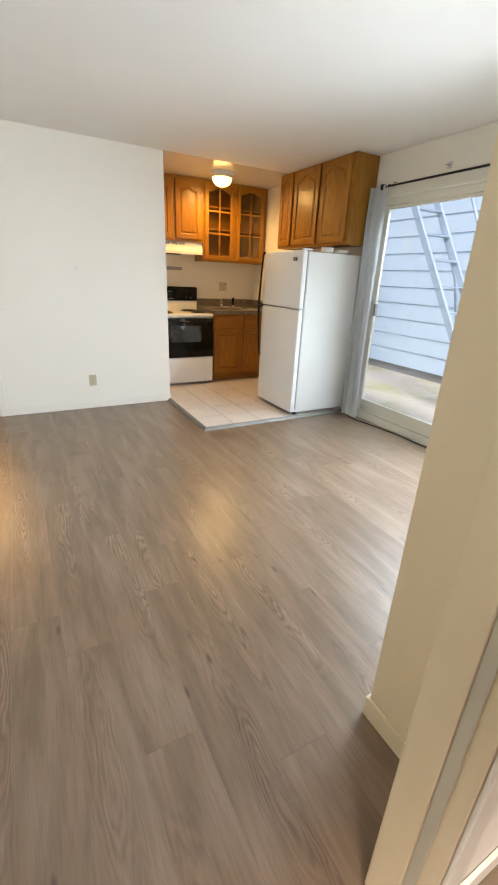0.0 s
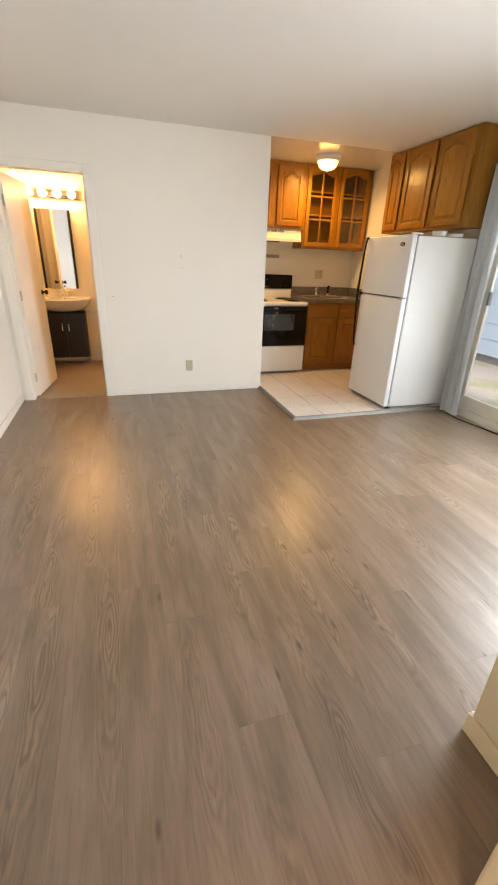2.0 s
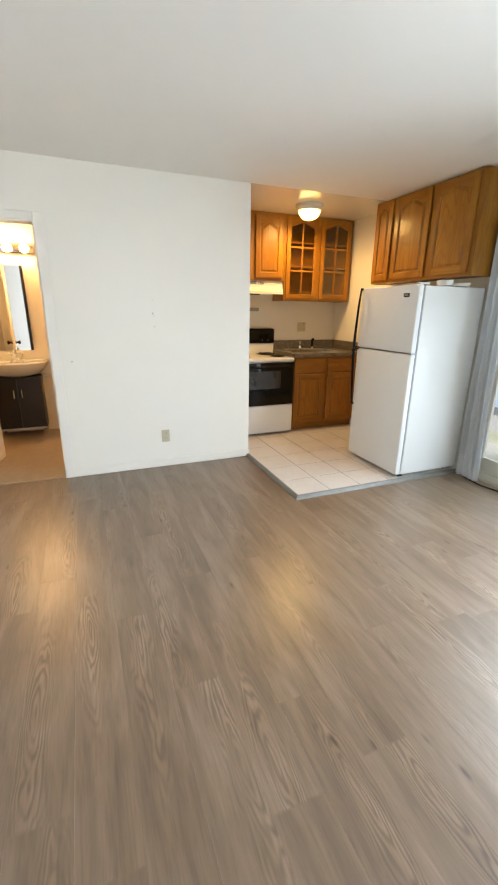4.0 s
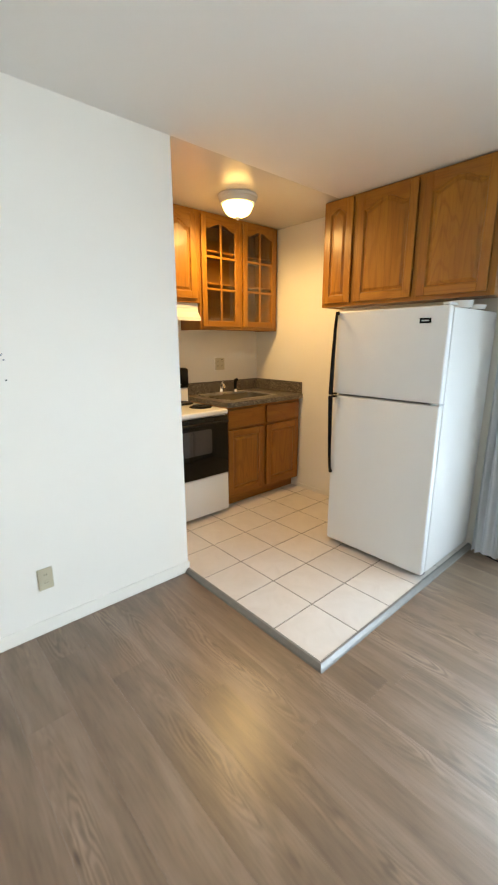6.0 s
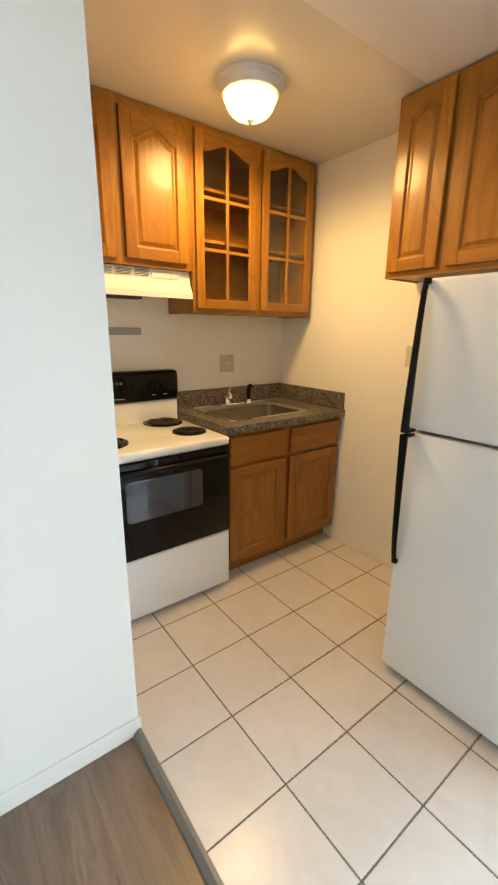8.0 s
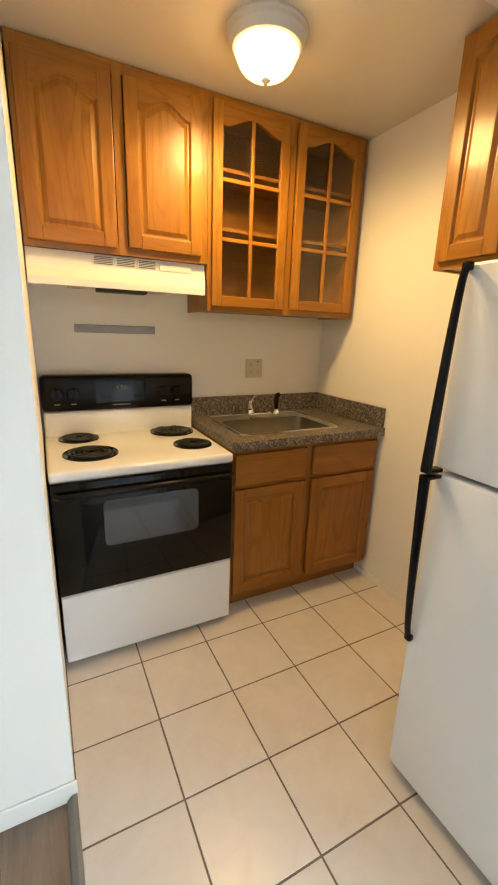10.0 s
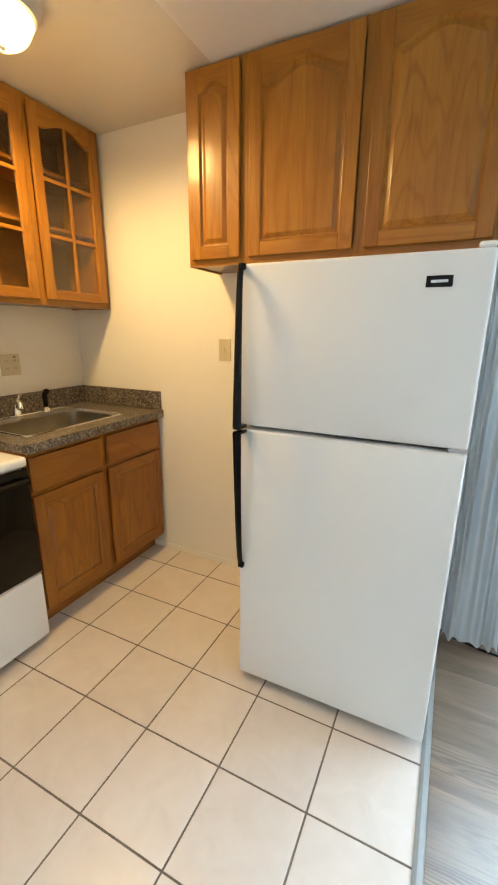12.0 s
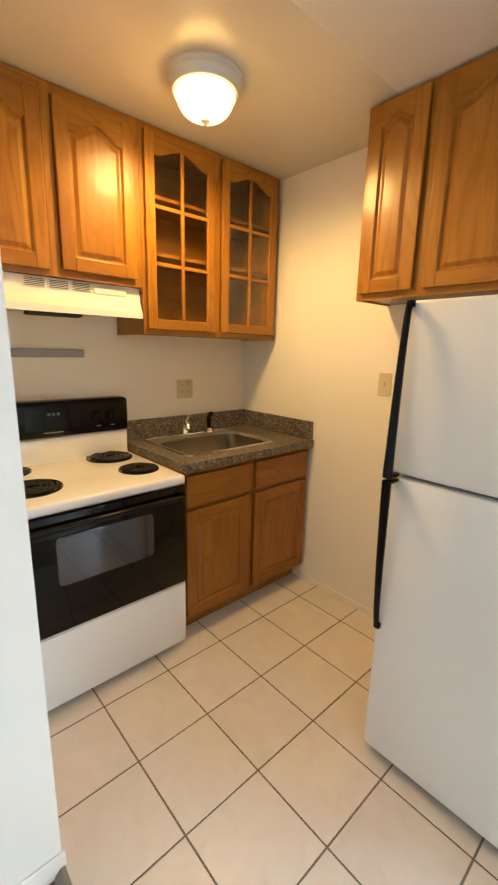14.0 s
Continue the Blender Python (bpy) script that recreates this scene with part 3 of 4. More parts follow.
def panel_door(parent, x0, x1, z0, z1, y, rise=0.05, stile=0.055, mv=None, mh=None, glazed=False, shade=None):
    """A framed cabinet door whose face looks towards -y at depth y; flat-topped when rise is 0."""
    mv, mh = mv or OAK_V, mh or OAK_H
    t = 0.019
    door = part("door", boxed(x0, x0 + stile, y, y + t, z0, z1, bevel=0.004), mv, parent, "glazed oak door" if glazed else "")
    part("stile", boxed(x1 - stile, x1, y, y + t, z0, z1, bevel=0.004), mv, door)
    part("bottom_rail", boxed(x0 + stile, x1 - stile, y + 0.0005, y + t, z0, z0 + stile, bevel=0.003), mh, door)
    xi0, xi1 = x0 + stile, x1 - stile
    zs = z1 - stile - rise
    b = bmesh.new()
    rail_top(b, xi0, xi1, zs, z1, rise, y + 0.0005, y + t)
    part("top_rail", b, mh, door)
    if glazed:
        xm, zi0, zi1 = (xi0 + xi1) / 2, z0 + stile, zs + rise
        part("muntin", boxed(xm - 0.009, xm + 0.009, y + 0.002, y + 0.014, zi0, zi1 + 0.002, bevel=0.003), mv, door)
        hz = [zi0 + (zi1 - zi0) * k for k in (0.335, 0.665)]
        for h in hz:
            for a, c in ((xi0, xm - 0.0095), (xm + 0.0095, xi1)):
                part("muntin", boxed(a, c, y + 0.0025, y + 0.014, h - 0.009, h + 0.009, bevel=0.003), mh, door)
        for a, c in ((xi0 - 0.004, xm), (xm, xi1 + 0.004)):
            for lo, hi in ((zi0 - 0.004, hz[0]), (hz[0], hz[1]), (hz[1], zi1 + 0.004)):
                g = part("pane", boxed(a + 0.001, c - 0.001, y + 0.0145, y + 0.0175, lo + 0.001, hi - 0.001), SMOKE, door)
                g.visible_shadow = False
    else:
        b = bmesh.new()
        r = rise
        loops(b, [(outline(xi0 - 0.001, xi1 + 0.001, z0 + stile - 0.001, zs + 0.001, r), y + 0.001),
                  (outline(xi0 + 0.006, xi1 - 0.006, z0 + stile + 0.006, zs - 0.006, r), y + 0.011),
                  (outline(xi0 + 0.012, xi1 - 0.012, z0 + stile + 0.012, zs - 0.012, r * 0.98), y + 0.011),
                  (outline(xi0 + 0.026, xi1 - 0.026, z0 + stile + 0.026, zs - 0.026, r * 0.9), y + 0.003),
                  (outline(xi0 + 0.029, xi1 - 0.029, z0 + stile + 0.029, zs - 0.029, r * 0.88), y + 0.0015)])
        part("panel", b, mv, door)
    return door


def cabinet_case(parent, x0, x1, z0, z1, y0, y1, mv=None, mh=None, fr=0.04, mid=(), rails=(), shelves=(), top=True):
    """Open box with a face frame whose face is at y0."""
    mv, mh = mv or OAK_V, mh or OAK_H
    w = 0.015
    body = part("body", boxed(x0, x0 + w, y0 + 0.0195, y1, z0, z1), mv, parent)
    part("side_panel", boxed(x1 - w, x1, y0 + 0.0195, y1, z0, z1), mv, body)
    part("bottom_panel", boxed(x0 + w, x1 - w, y0 + 0.0195, y1, z0 + 0.006, z0 + 0.02), OAK_SHADED, body)
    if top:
        part("top_panel", boxed(x0 + w, x1 - w, y0 + 0.0195, y1, z1 - w, z1 - 0.001), OAK_SHADED, body)
    part("back_panel", boxed(x0 + w, x1 - w, y1 - 0.008, y1 - 0.001, z0 + 0.02, z1 - w), OAK_SHADED, body)
    for a, c in ((x0, x0 + fr), (x1 - fr, x1), *((m - fr / 2, m + fr / 2) for m in mid)):
        part("face_stile", boxed(a, c, y0, y0 + 0.019, z0, z1, bevel=0.001, segments=1), mv, body)
    cuts = [x0 + fr, *[q for m in mid for q in (m - fr / 2, m + fr / 2)], x1 - fr]
    for a, c in zip(cuts[::2], cuts[1::2]):
        for lo, hi in ((z0, z0 + fr), (z1 - fr, z1), *((r - fr / 2, r + fr / 2) for r in rails)):
            part("face_rail", boxed(a, c, y0 + 0.0004, y0 + 0.019, lo, hi), mh, body)
    for s in shelves:
        part("shelf", boxed(x0 + w, x1 - w, y0 + 0.03, y1 - 0.009, s, s + 0.018, bevel=0.002), OAK_SHADED, body)


def wall_cabinets():
    # over the hood
    c = thing("wall_cabinet", pose(0, 0, 0), "honey oak wall cabinet with two arched doors above the hood", "cabinet", "kitchen wall cabinets")
    cabinet_case(c, XP + 0.006, 2.520, 1.777, ZC - 0.004, 5.558, YN - 0.001, mid=(2.130,))
    panel_door(c, XP + 0.022, 2.104, 1.800, 2.436, 5.538, 0.05)
    panel_door(c, 2.152, 2.488, 1.808, 2.442, 5.538, 0.05)
    # beside it, glazed
    c = thing("wall_cabinet", pose(0, 0, 0), "empty honey oak wall cabinet with two six-pane glazed doors", "cabinet", "kitchen wall cabinets")
    cabinet_case(c, 2.521, 3.430, 1.562, ZC - 0.004, 5.558, YN - 0.001, mid=(2.970,), shelves=(1.940, 2.195))
    panel_door(c, 2.540, 2.946, 1.588, 2.456, 5.538, 0.045, 0.05, glazed=True)
    panel_door(c, 2.992, 3.398, 1.592, 2.462, 5.538, 0.045, 0.05, glazed=True)
    # over the fridge, facing -x: its own x runs along -y
    m = pose(3.160, 4.797, 0, 0, 0, -90)
    c = thing("wall_cabinet", m, "honey oak wall cabinet with three arched doors above the fridge", "cabinet", "kitchen wall cabinets")
    cabinet_case(c, 0.0, 1.262, 1.726, ZC - 0.004, 0.0195, XE - 3.162, OAK_V, OAK_H, mid=(0.286, 0.772))
    panel_door(c, 0.020, 0.266, 1.752, 2.471, 0.0, 0.032)
    panel_door(c, 0.308, 0.750, 1.752, 2.471, 0.0, 0.055)
    panel_door(c, 0.792, 1.222, 1.752, 2.471, 0.0, 0.05)


wall_cabinets()


def base_cabinet():
    x0, x1, y0 = 2.524, XE - 0.012, 5.245
    c = thing("base_cabinet", pose(0, 0, 0), "honey oak sink cabinet with two drawer fronts and two doors", "cabinet")
    cabinet_case(c, x0, x1, 0.125, 0.930, y0, YN - 0.001, BASE_V, BASE_H, mid=(2.974,), rails=(0.738,), top=False)
    part("toe_kick", boxed(x0, x1 - 0.0, y0 + 0.075, y0 + 0.095, TL, 0.1245), BASE_H, c)
    for a, b_ in ((x0 + 0.018, 2.954), (2.994, x1 - 0.016)):
        part("drawer_front", boxed(a, b_, y0 - 0.020, y0 - 0.0005, 0.748, 0.905, bevel=0.005), BASE_H, c)
        panel_door(c, a, b_, 0.15, 0.725, y0 - 0.020, 0.0, 0.055, BASE_V, BASE_H)


base_cabinet()


def worktop():
    x0, x1, y0, z = 2.521, XE - 0.002, 5.212, 0.972
    sx0, sx1, sy0, sy1 = 2.635, 3.20, 5.335, 5.690
    w = thing("worktop", pose(0, 0, 0), "speckled grey-brown laminate worktop with a raised back edge", "worktop")
    b = bmesh.new()
    box(b, x0, sx0, y0, YN - 0.001, z - 0.038, z)
    box(b, sx1, x1, y0, YN - 0.001, z - 0.038, z)
    box(b, sx0, sx1, y0, sy0, z - 0.038, z)
    box(b, sx0, sx1, sy1, YN - 0.001, z - 0.038, z)
    part("slab", b, LAMINATE, w)
    part("front_edge", boxed(x0, x1, y0 - 0.008, y0 - 0.0003, z - 0.042, z + 0.001, bevel=0.003), LAMINATE, w)
    part("back_edge", boxed(x0, x1 - 0.02, YN - 0.021, YN - 0.001, z + 0.0003, z + 0.112, bevel=0.004), LAMINATE, w)
    part("side_edge", boxed(x1 - 0.019, x1, y0 + 0.004, YN - 0.001, z + 0.0003, z + 0.112, bevel=0.004), LAMINATE, w)
    # sink
    s = thing("sink", pose((sx0 + sx1) / 2, (sy0 + sy1) / 2, z), "single-bowl stainless steel sink set into the worktop", "sink")
    hx, hy = (sx1 - sx0) / 2, (sy1 - sy0) / 2

    def ring(ax, ay, r, zz, n=5, oy=0.0):
        pts = []
        for cx, cy, a0 in ((1, 1, 0), (-1, 1, 90), (-1, -1, 180), (1, -1, 270)):
            for k in range(n + 1):
                a = radians(a0 + 90 * k / n)
                pts.append((cx * (ax - r) + r * math.cos(a), cy * (ay - r) + r * math.sin(a) + oy, zz))
        return pts
    b = bmesh.new()
    rings = [ring(hx + 0.025, hy + 0.062, 0.03, 0.001, oy=0.037), ring(hx + 0.022, hy + 0.059, 0.03, 0.005, oy=0.037), ring(hx + 0.004, hy + 0.008, 0.05, 0.004),
             ring(hx - 0.006, hy - 0.004, 0.06, -0.004), ring(hx - 0.016, hy - 0.014, 0.06, -0.12), ring(hx - 0.05, hy - 0.05, 0.05, -0.158), ring(0.04, 0.04, 0.035, -0.163)]
    for name, chosen, mat, lab in (("bowl", rings[3:], SHADED_BOWL, "dull steel bowl, darkened for the shade inside it"), ("flange", rings[:4], STEEL, "bright steel flange")):
        b = bmesh.new()
        vr = [[b.verts.new(p) for p in r] for r in chosen]
        for a, c in zip(vr, vr[1:]):
            for i in range(len(a)):
                b.faces.new((a[i], a[(i + 1) % len(a)], c[(i + 1) % len(a)], c[i]))
        if name == "bowl":
            b.faces.new(vr[-1])
        part(name, b, mat, s, lab, True)
    b = bmesh.new()
    edge = ring(hx + 0.022, hy + 0.059, 0.03, 0.0045, oy=0.037)
    tube(b, edge + edge[:1], 0.0032, 6)
    part("rim", b, CHROME, s, "bright steel rim", True)
    b = bmesh.new()
    lathe(b, [(0.042, -0.162), (0.040, -0.157), (0.028, -0.158), (0.008, -0.160)], steps=20)
    part("drain", b, CHROME, s, "chrome drain", True)
    # faucet behind the bowl
    f = thing("faucet", pose(2.89, 5.765, z + 0.005), "chrome kitchen faucet with a single lever", "faucet")
    b = bmesh.new()
    box(b, -0.115, 0.115, -0.026, 0.026, 0.0005, 0.012, bevel=0.006)
    part("base_plate", b, CHROME, f, smooth=True)
    b = bmesh.new()
    lathe(b, [(0.024, 0.012), (0.022, 0.035), (0.019, 0.06), (0.017, 0.066)], steps=20)
    part("valve_body", b, CHROME, f, smooth=True)
    b = bmesh.new()
    tube(b, [(0, 0, 0.066), (0.004, -0.004, 0.085), (0.018, -0.012, 0.115), (0.024, -0.015, 0.122)], [0.009, 0.007, 0.007, 0.012], 10)
    part("lever", b, CHROME, f, smooth=True)
    b = bmesh.new()
    tube(b, [(0, -0.01, 0.045), (-0.03, -0.06, 0.085), (-0.06, -0.11, 0.098), (-0.082, -0.15, 0.092), (-0.09, -0.163, 0.068)], [0.013, 0.012, 0.011, 0.011, 0.012], 12)
    part("spout", b, CHROME, f, smooth=True)
    sp = thing("side_sprayer", pose(3.07, 5.765, z + 0.005), "black pull-out side sprayer beside the faucet", "sprayer")
    b = bmesh.new()
    lathe(b, [(0.026, 0.0005), (0.024, 0.008), (0.017, 0.018), (0.013, 0.026)], steps=18)
    part("collar", b, CHROME, sp, "chrome collar", True)
    b = bmesh.new()
    tube(b, [(0, 0, 0.022), (0, 0, 0.09), (-0.004, -0.012, 0.115), (-0.01, -0.035, 0.122)], [0.012, 0.015, 0.017, 0.015], 12)
    part("spray_head", b, BLACK, sp, smooth=True)


worktop()

# ---- stove and hood ----


def stove():
    x0, x1, yf, yb, h = XP + 0.008, 2.516, 5.216, YN - 0.012, 0.93
    s = thing("stove", pose(0, 0, 0), "white electric stove with black oven door and four coil burners", "stove")
    part("body", boxed(x0 + 0.004, x1 - 0.004, yf + 0.012, yb, TL + 0.02, h - 0.045, bevel=0.004), ENAMEL, s)
    for fx in (x0 + 0.06, x1 - 0.06):
        for fy in (yf + 0.09, yb - 0.08):
            b = bmesh.new()
            lathe(b, [(0.018, TL), (0.018, TL + 0.019)], fx, fy, 0, 12)
            part("foot", b, DARK, s)
    top = part("cooktop", boxed(x0, x1, yf - 0.025, yb - 0.06, h - 0.044, h, bevel=0.014, segments=3), ENAMEL, s, "white enamel cooktop", True)
    b = bmesh.new()
    box(b, x0 + 0.004, x1 - 0.004, yb - 0.085, yb - 0.002, h - 0.04, h + 0.125, bevel=0.012, segments=3)
    part("back_riser", b, ENAMEL, s, smooth=True)
    cp = part("control_panel", boxed(x0 + 0.002, x1 - 0.002, yb - 0.105, yb - 0.004, h + 0.126, h + 0.305, bevel=0.022, segments=3), BLACK, s, "glossy black control panel", True)
    for kx in (0.07, 0.145, 0.60, 0.675):
        b = bmesh.new()
        lathe(b, [(0.026, -0.128), (0.025, -0.112), (0.030, -0.106)], x0 + kx, yb, h + 0.215, 20, "y")
        box(b, x0 + kx - 0.005, x0 + kx + 0.005, yb - 0.135, yb - 0.127, h + 0.192, h + 0.238, bevel=0.002)
        part("knob", b, BLACK, cp, smooth=True)
    part("display", boxed(x0 + 0.25, x0 + 0.50, yb - 0.1075, yb - 0.1055, h + 0.165, h + 0.275, bevel=0.0008), BLACK_GLASS, cp, "dark clock display")
    for i in range(3):
        part("clock_digit", boxed(x0 + 0.352 + 0.022 * i, x0 + 0.366 + 0.022 * i, yb - 0.1085, yb - 0.1078, h + 0.236, h + 0.250), DIM, cp)
    for kx in (0.278, 0.306, 0.44, 0.468):
        part("button", boxed(x0 + kx, x0 + kx + 0.018, yb - 0.1088, yb - 0.1078, h + 0.190, h + 0.200, bevel=0.0003), BLACK, cp)
    for kx in (0.07, 0.145, 0.60, 0.675):
        part("dial_mark", boxed(x0 + kx - 0.012, x0 + kx + 0.012, yb - 0.1060, yb - 0.1052, h + 0.162, h + 0.166), GREY, cp)
    part("name_strip", boxed(x0 + 0.33, x0 + 0.42, yb - 0.1060, yb - 0.1052, h + 0.151, h + 0.155), GREY, cp)
    for bx, by, r in ((0.177, 0.216, 0.105), (0.152, 0.500, 0.083), (0.624, 0.500, 0.105), (0.645, 0.214, 0.083)):
        cx, cy = x0 + bx, yf - 0.025 + by
        b = bmesh.new()
        lathe(b, [(r + 0.012, 0.0005), (r + 0.010, 0.006), (r, 0.004), (r * 0.75, -0.003), (r * 0.3, -0.006)], cx, cy, h, 36)
        bn = part("burner", b, PAN, s, "black drip pan with a coil", True)
        b = bmesh.new()
        turns, n = 4.0, 96
        pts = []
        for i in range(n + 1):
            a = 2 * math.pi * turns * i / n
            rr = 0.018 + (r - 0.024) * i / n
            pts.append((cx + rr * math.cos(a), cy + rr * math.sin(a), h + 0.010))
        tube(b, pts, 0.0055, 6)
        part("coil", b, COIL, bn, smooth=True)
    od = part("oven_door", boxed(x0 + 0.003, x1 - 0.003, yf - 0.022, yf + 0.011, 0.388, h - 0.052, bevel=0.006), BLACK_GLASS, s, "black glass oven door", True)
    b = bmesh.new()
    wx, wz, hx, hz = (x0 + x1 + 0.018) / 2, 0.686, (x1 - x0 - 0.362) / 2, 0.101
    shape = []
    for sx, sz, a0 in ((1, 1, 0), (-1, 1, 90), (-1, -1, 180), (1, -1, 270)):
        for k in range(6):
            a = radians(a0 + 18 * k)
            shape.append((wx + sx * (hx - 0.022) + 0.022 * math.cos(a), wz + sz * (hz - 0.022) + 0.022 * math.sin(a)))
    loops(b, [(shape, yf - 0.0215), (shape, yf - 0.0240), ([(wx + (x - wx) * 0.99, wz + (z - wz) * 0.985) for x, z in shape], yf - 0.0245)])
    part("window", b, OVEN_PANE, od, "dark oven window")
    b = bmesh.new()
    zh = h - 0.095
    tube(b, [(x0 + 0.02, yf - 0.03, zh), (x0 + 0.03, yf - 0.052, zh), (x1 - 0.03, yf - 0.052, zh), (x1 - 0.02, yf - 0.03, zh)], 0.014, 10)
    part("handle", b, BLACK, od, "black bar handle", True)
    part("trim_strip", boxed(x0 + 0.003, x1 - 0.003, yf - 0.016, yf + 0.011, 0.380, 0.3875), ALU, s)
    part("drawer", boxed(x0 + 0.004, x1 - 0.004, yf - 0.020, yf + 0.011, 0.058, 0.378, bevel=0.007), ENAMEL, s, "white warming drawer front", True)


stove()


def range_hood():
    x0, x1, yf, z0, z1 = XP + 0.006, 2.516, 5.545, 1.630, 1.776
    hd = thing("range_hood", pose(0, 0, 0), "almond white range hood with three vent grilles", "range hood")
    b = bmesh.new()
    prof = [(yf + 0.045, z1), (yf + 0.03, z0 + 0.07), (yf - 0.045, z0 + 0.028), (yf - 0.048, z0), (yf - 0.03, z0), (yf + 0.0, z0 + 0.03), (YN - 0.002, z0 + 0.03), (YN - 0.002, z1)]
    rows = [[b.verts.new((x - (0.03 if x == x1 and y < yf + 0.01 else 0), y, z)) for y, z in prof] for x in (x0, x1)]
    n = len(prof)
    for i in range(n):
        b.faces.new((rows[0][i], rows[0][(i + 1) % n], rows[1][(i + 1) % n], rows[1][i]))
    for r in rows:
        b.faces.new(r)
    part("shell", b, ALMOND, hd)
    for g in range(3):
        gx = x0 + 0.26 + g * 0.095
        part("grille", boxed(gx, gx + 0.085, yf + 0.032, yf + 0.0405, z1 - 0.044, z1 - 0.008), ALMOND, hd)
        for k in range(5):
            zz = z1 - 0.041 + k * 0.0068
            part("slat", boxed(gx + 0.004, gx + 0.081, yf + 0.0305, yf + 0.0316, zz, zz + 0.0032), DARK, hd)
    part("switch_plate", boxed(x0 + 0.55, x0 + 0.70, yf + 0.0315, yf + 0.0405, z1 - 0.045, z1 - 0.018, bevel=0.001), ALMOND, hd)
    for k in (0.60, 0.655):
        part("switch", boxed(x0 + k, x0 + k + 0.022, yf + 0.028, yf + 0.031, z1 - 0.037, z1 - 0.026), ALMOND, hd)
    part("filter", boxed(x0 + 0.16, x1 - 0.16, yf + 0.112, YN - 0.06, z0 + 0.012, z0 + 0.0295, bevel=0.003), STEEL, hd, "grey mesh filter")
    part("lamp_cover", boxed(x0 + 0.27, x0 + 0.49, yf + 0.03, yf + 0.11, z0 - 0.008, z0 + 0.0115, bevel=0.004), DARK, hd, "dark lamp housing")


range_hood()


def steel_rail():
    r = thing("knife_rail", pose(0, 0, 0), "grey metal magnetic rail screwed on the wall above the stove", "wall rail")
    part("bar", boxed(1.926, 2.332, YN - 0.018, YN - 0.001, 1.440, 1.480, bevel=0.004), GREY, r)


steel_rail()

# ---- fridge ----


def fridge():
    y0, y1, xf, zt, zs = 3.576, 4.296, 2.712, 1.650, 1.117
    f = thing("fridge", pose(0, 0, 0), "white top-freezer fridge with black handles standing beside the wall", "fridge")
    part("cabinet", boxed(xf + 0.068, XE - 0.035, y0 + 0.004, y1 - 0.004, 0.055, zt - 0.008, bevel=0.006), FRIDGE, f, smooth=True)
    part("gasket", boxed(xf + 0.052, xf + 0.0675, y0 + 0.012, y1 - 0.012, 0.09, zt - 0.02), GREY, f, "grey door gasket")
    part("grille", boxed(xf + 0.055, xf + 0.10, y0 + 0.02, y1 - 0.02, 0.030, 0.0545), DARK, f, "dark base grille")
    for fy in (y0 + 0.06, y1 - 0.06):
        for fx in (xf + 0.11, XE - 0.12):
            b = bmesh.new()
            lathe(b, [(0.02, TL), (0.02, 0.054)], fx, fy, 0, 12)
            part("foot", b, GREY, f)
    for a, c, lab in ((0.058, zs - 0.006, "fresh_door"), (zs + 0.006, zt, "freezer_door")):
        d = part(lab, boxed(xf, xf + 0.051, y0, y1, a, c, bevel=0.010, segments=3), FRIDGE, f, smooth=True)
        b = bmesh.new()
        n = 14
        za, zb = (a + 0.52, c - 0.004) if lab == "fresh_door" else (a + 0.002, c - 0.006)
        pts, rad = [], []
        for i in range(n + 1):
            u = i / n
            v = 1 - u if lab == "fresh_door" else u
            out = 0.012 + 0.040 * (1 - v) ** 0.6
            pts.append((xf - out, y1 - 0.012 - 0.006 * (1 - v), za + (zb - za) * u))
            rad.append(0.016 - 0.006 * v)
        tube(b, pts, rad, 12, 0.75)
        zz = zb if lab == "fresh_door" else za
        box(b, xf - 0.058, xf - 0.0005, y1 - 0.032, y1 - 0.004, zz - 0.008, zz + 0.004, bevel=0.003)
        ze = za if lab == "fresh_door" else zb
        box(b, xf - 0.020, xf - 0.0005, y1 - 0.026, y1 - 0.004, ze - 0.014, ze + 0.006, bevel=0.004)
        part("handle", b, BLACK, d, "curved black handle", True)
        if lab == "freezer_door":
            part("badge", boxed(xf - 0.003, xf - 0.0004, 3.670, 3.735, 1.559, 1.588, bevel=0.0008), BLACK, d, "small black badge")
            part("badge_mark", boxed(xf - 0.0038, xf - 0.0031, 3.682, 3.723, 1.570, 1.577), ALU, d)
    part("hinge_cover", boxed(xf + 0.006, xf + 0.11, y0 + 0.004, y0 + 0.045, zt + 0.0005, zt + 0.016, bevel=0.006), ENAMEL, f)
    part("middle_hinge", boxed(xf + 0.008, xf + 0.065, y0 + 0.002, y0 + 0.05, zs - 0.0055, zs + 0.0055), ALU, f, "metal middle hinge")
    # crockery left on top
    bowl = thing("bowl", pose(3.05, 3.66, zt - 0.008), "small white bowl standing on top of the fridge", "bowl")
    b = bmesh.new()
    lathe(b, [(0.035, 0.0), (0.058, 0.012), (0.068, 0.05), (0.064, 0.05), (0.054, 0.014), (0.01, 0.006)], steps=24)
    part("shell", b, PORCELAIN, bowl, smooth=True)
    tub = thing("dish", pose(3.22, 3.67, zt - 0.008), "flat white dish standing on top of the fridge", "dish")
    b = bmesh.new()
    lathe(b, [(0.05, 0.0), (0.08, 0.010), (0.088, 0.034), (0.083, 0.034), (0.06, 0.010), (0.01, 0.006)], steps=24)
    part("shell", b, PORCELAIN, tub, smooth=True)


fridge()

# ---- ceiling lamp, plates, curtain ----


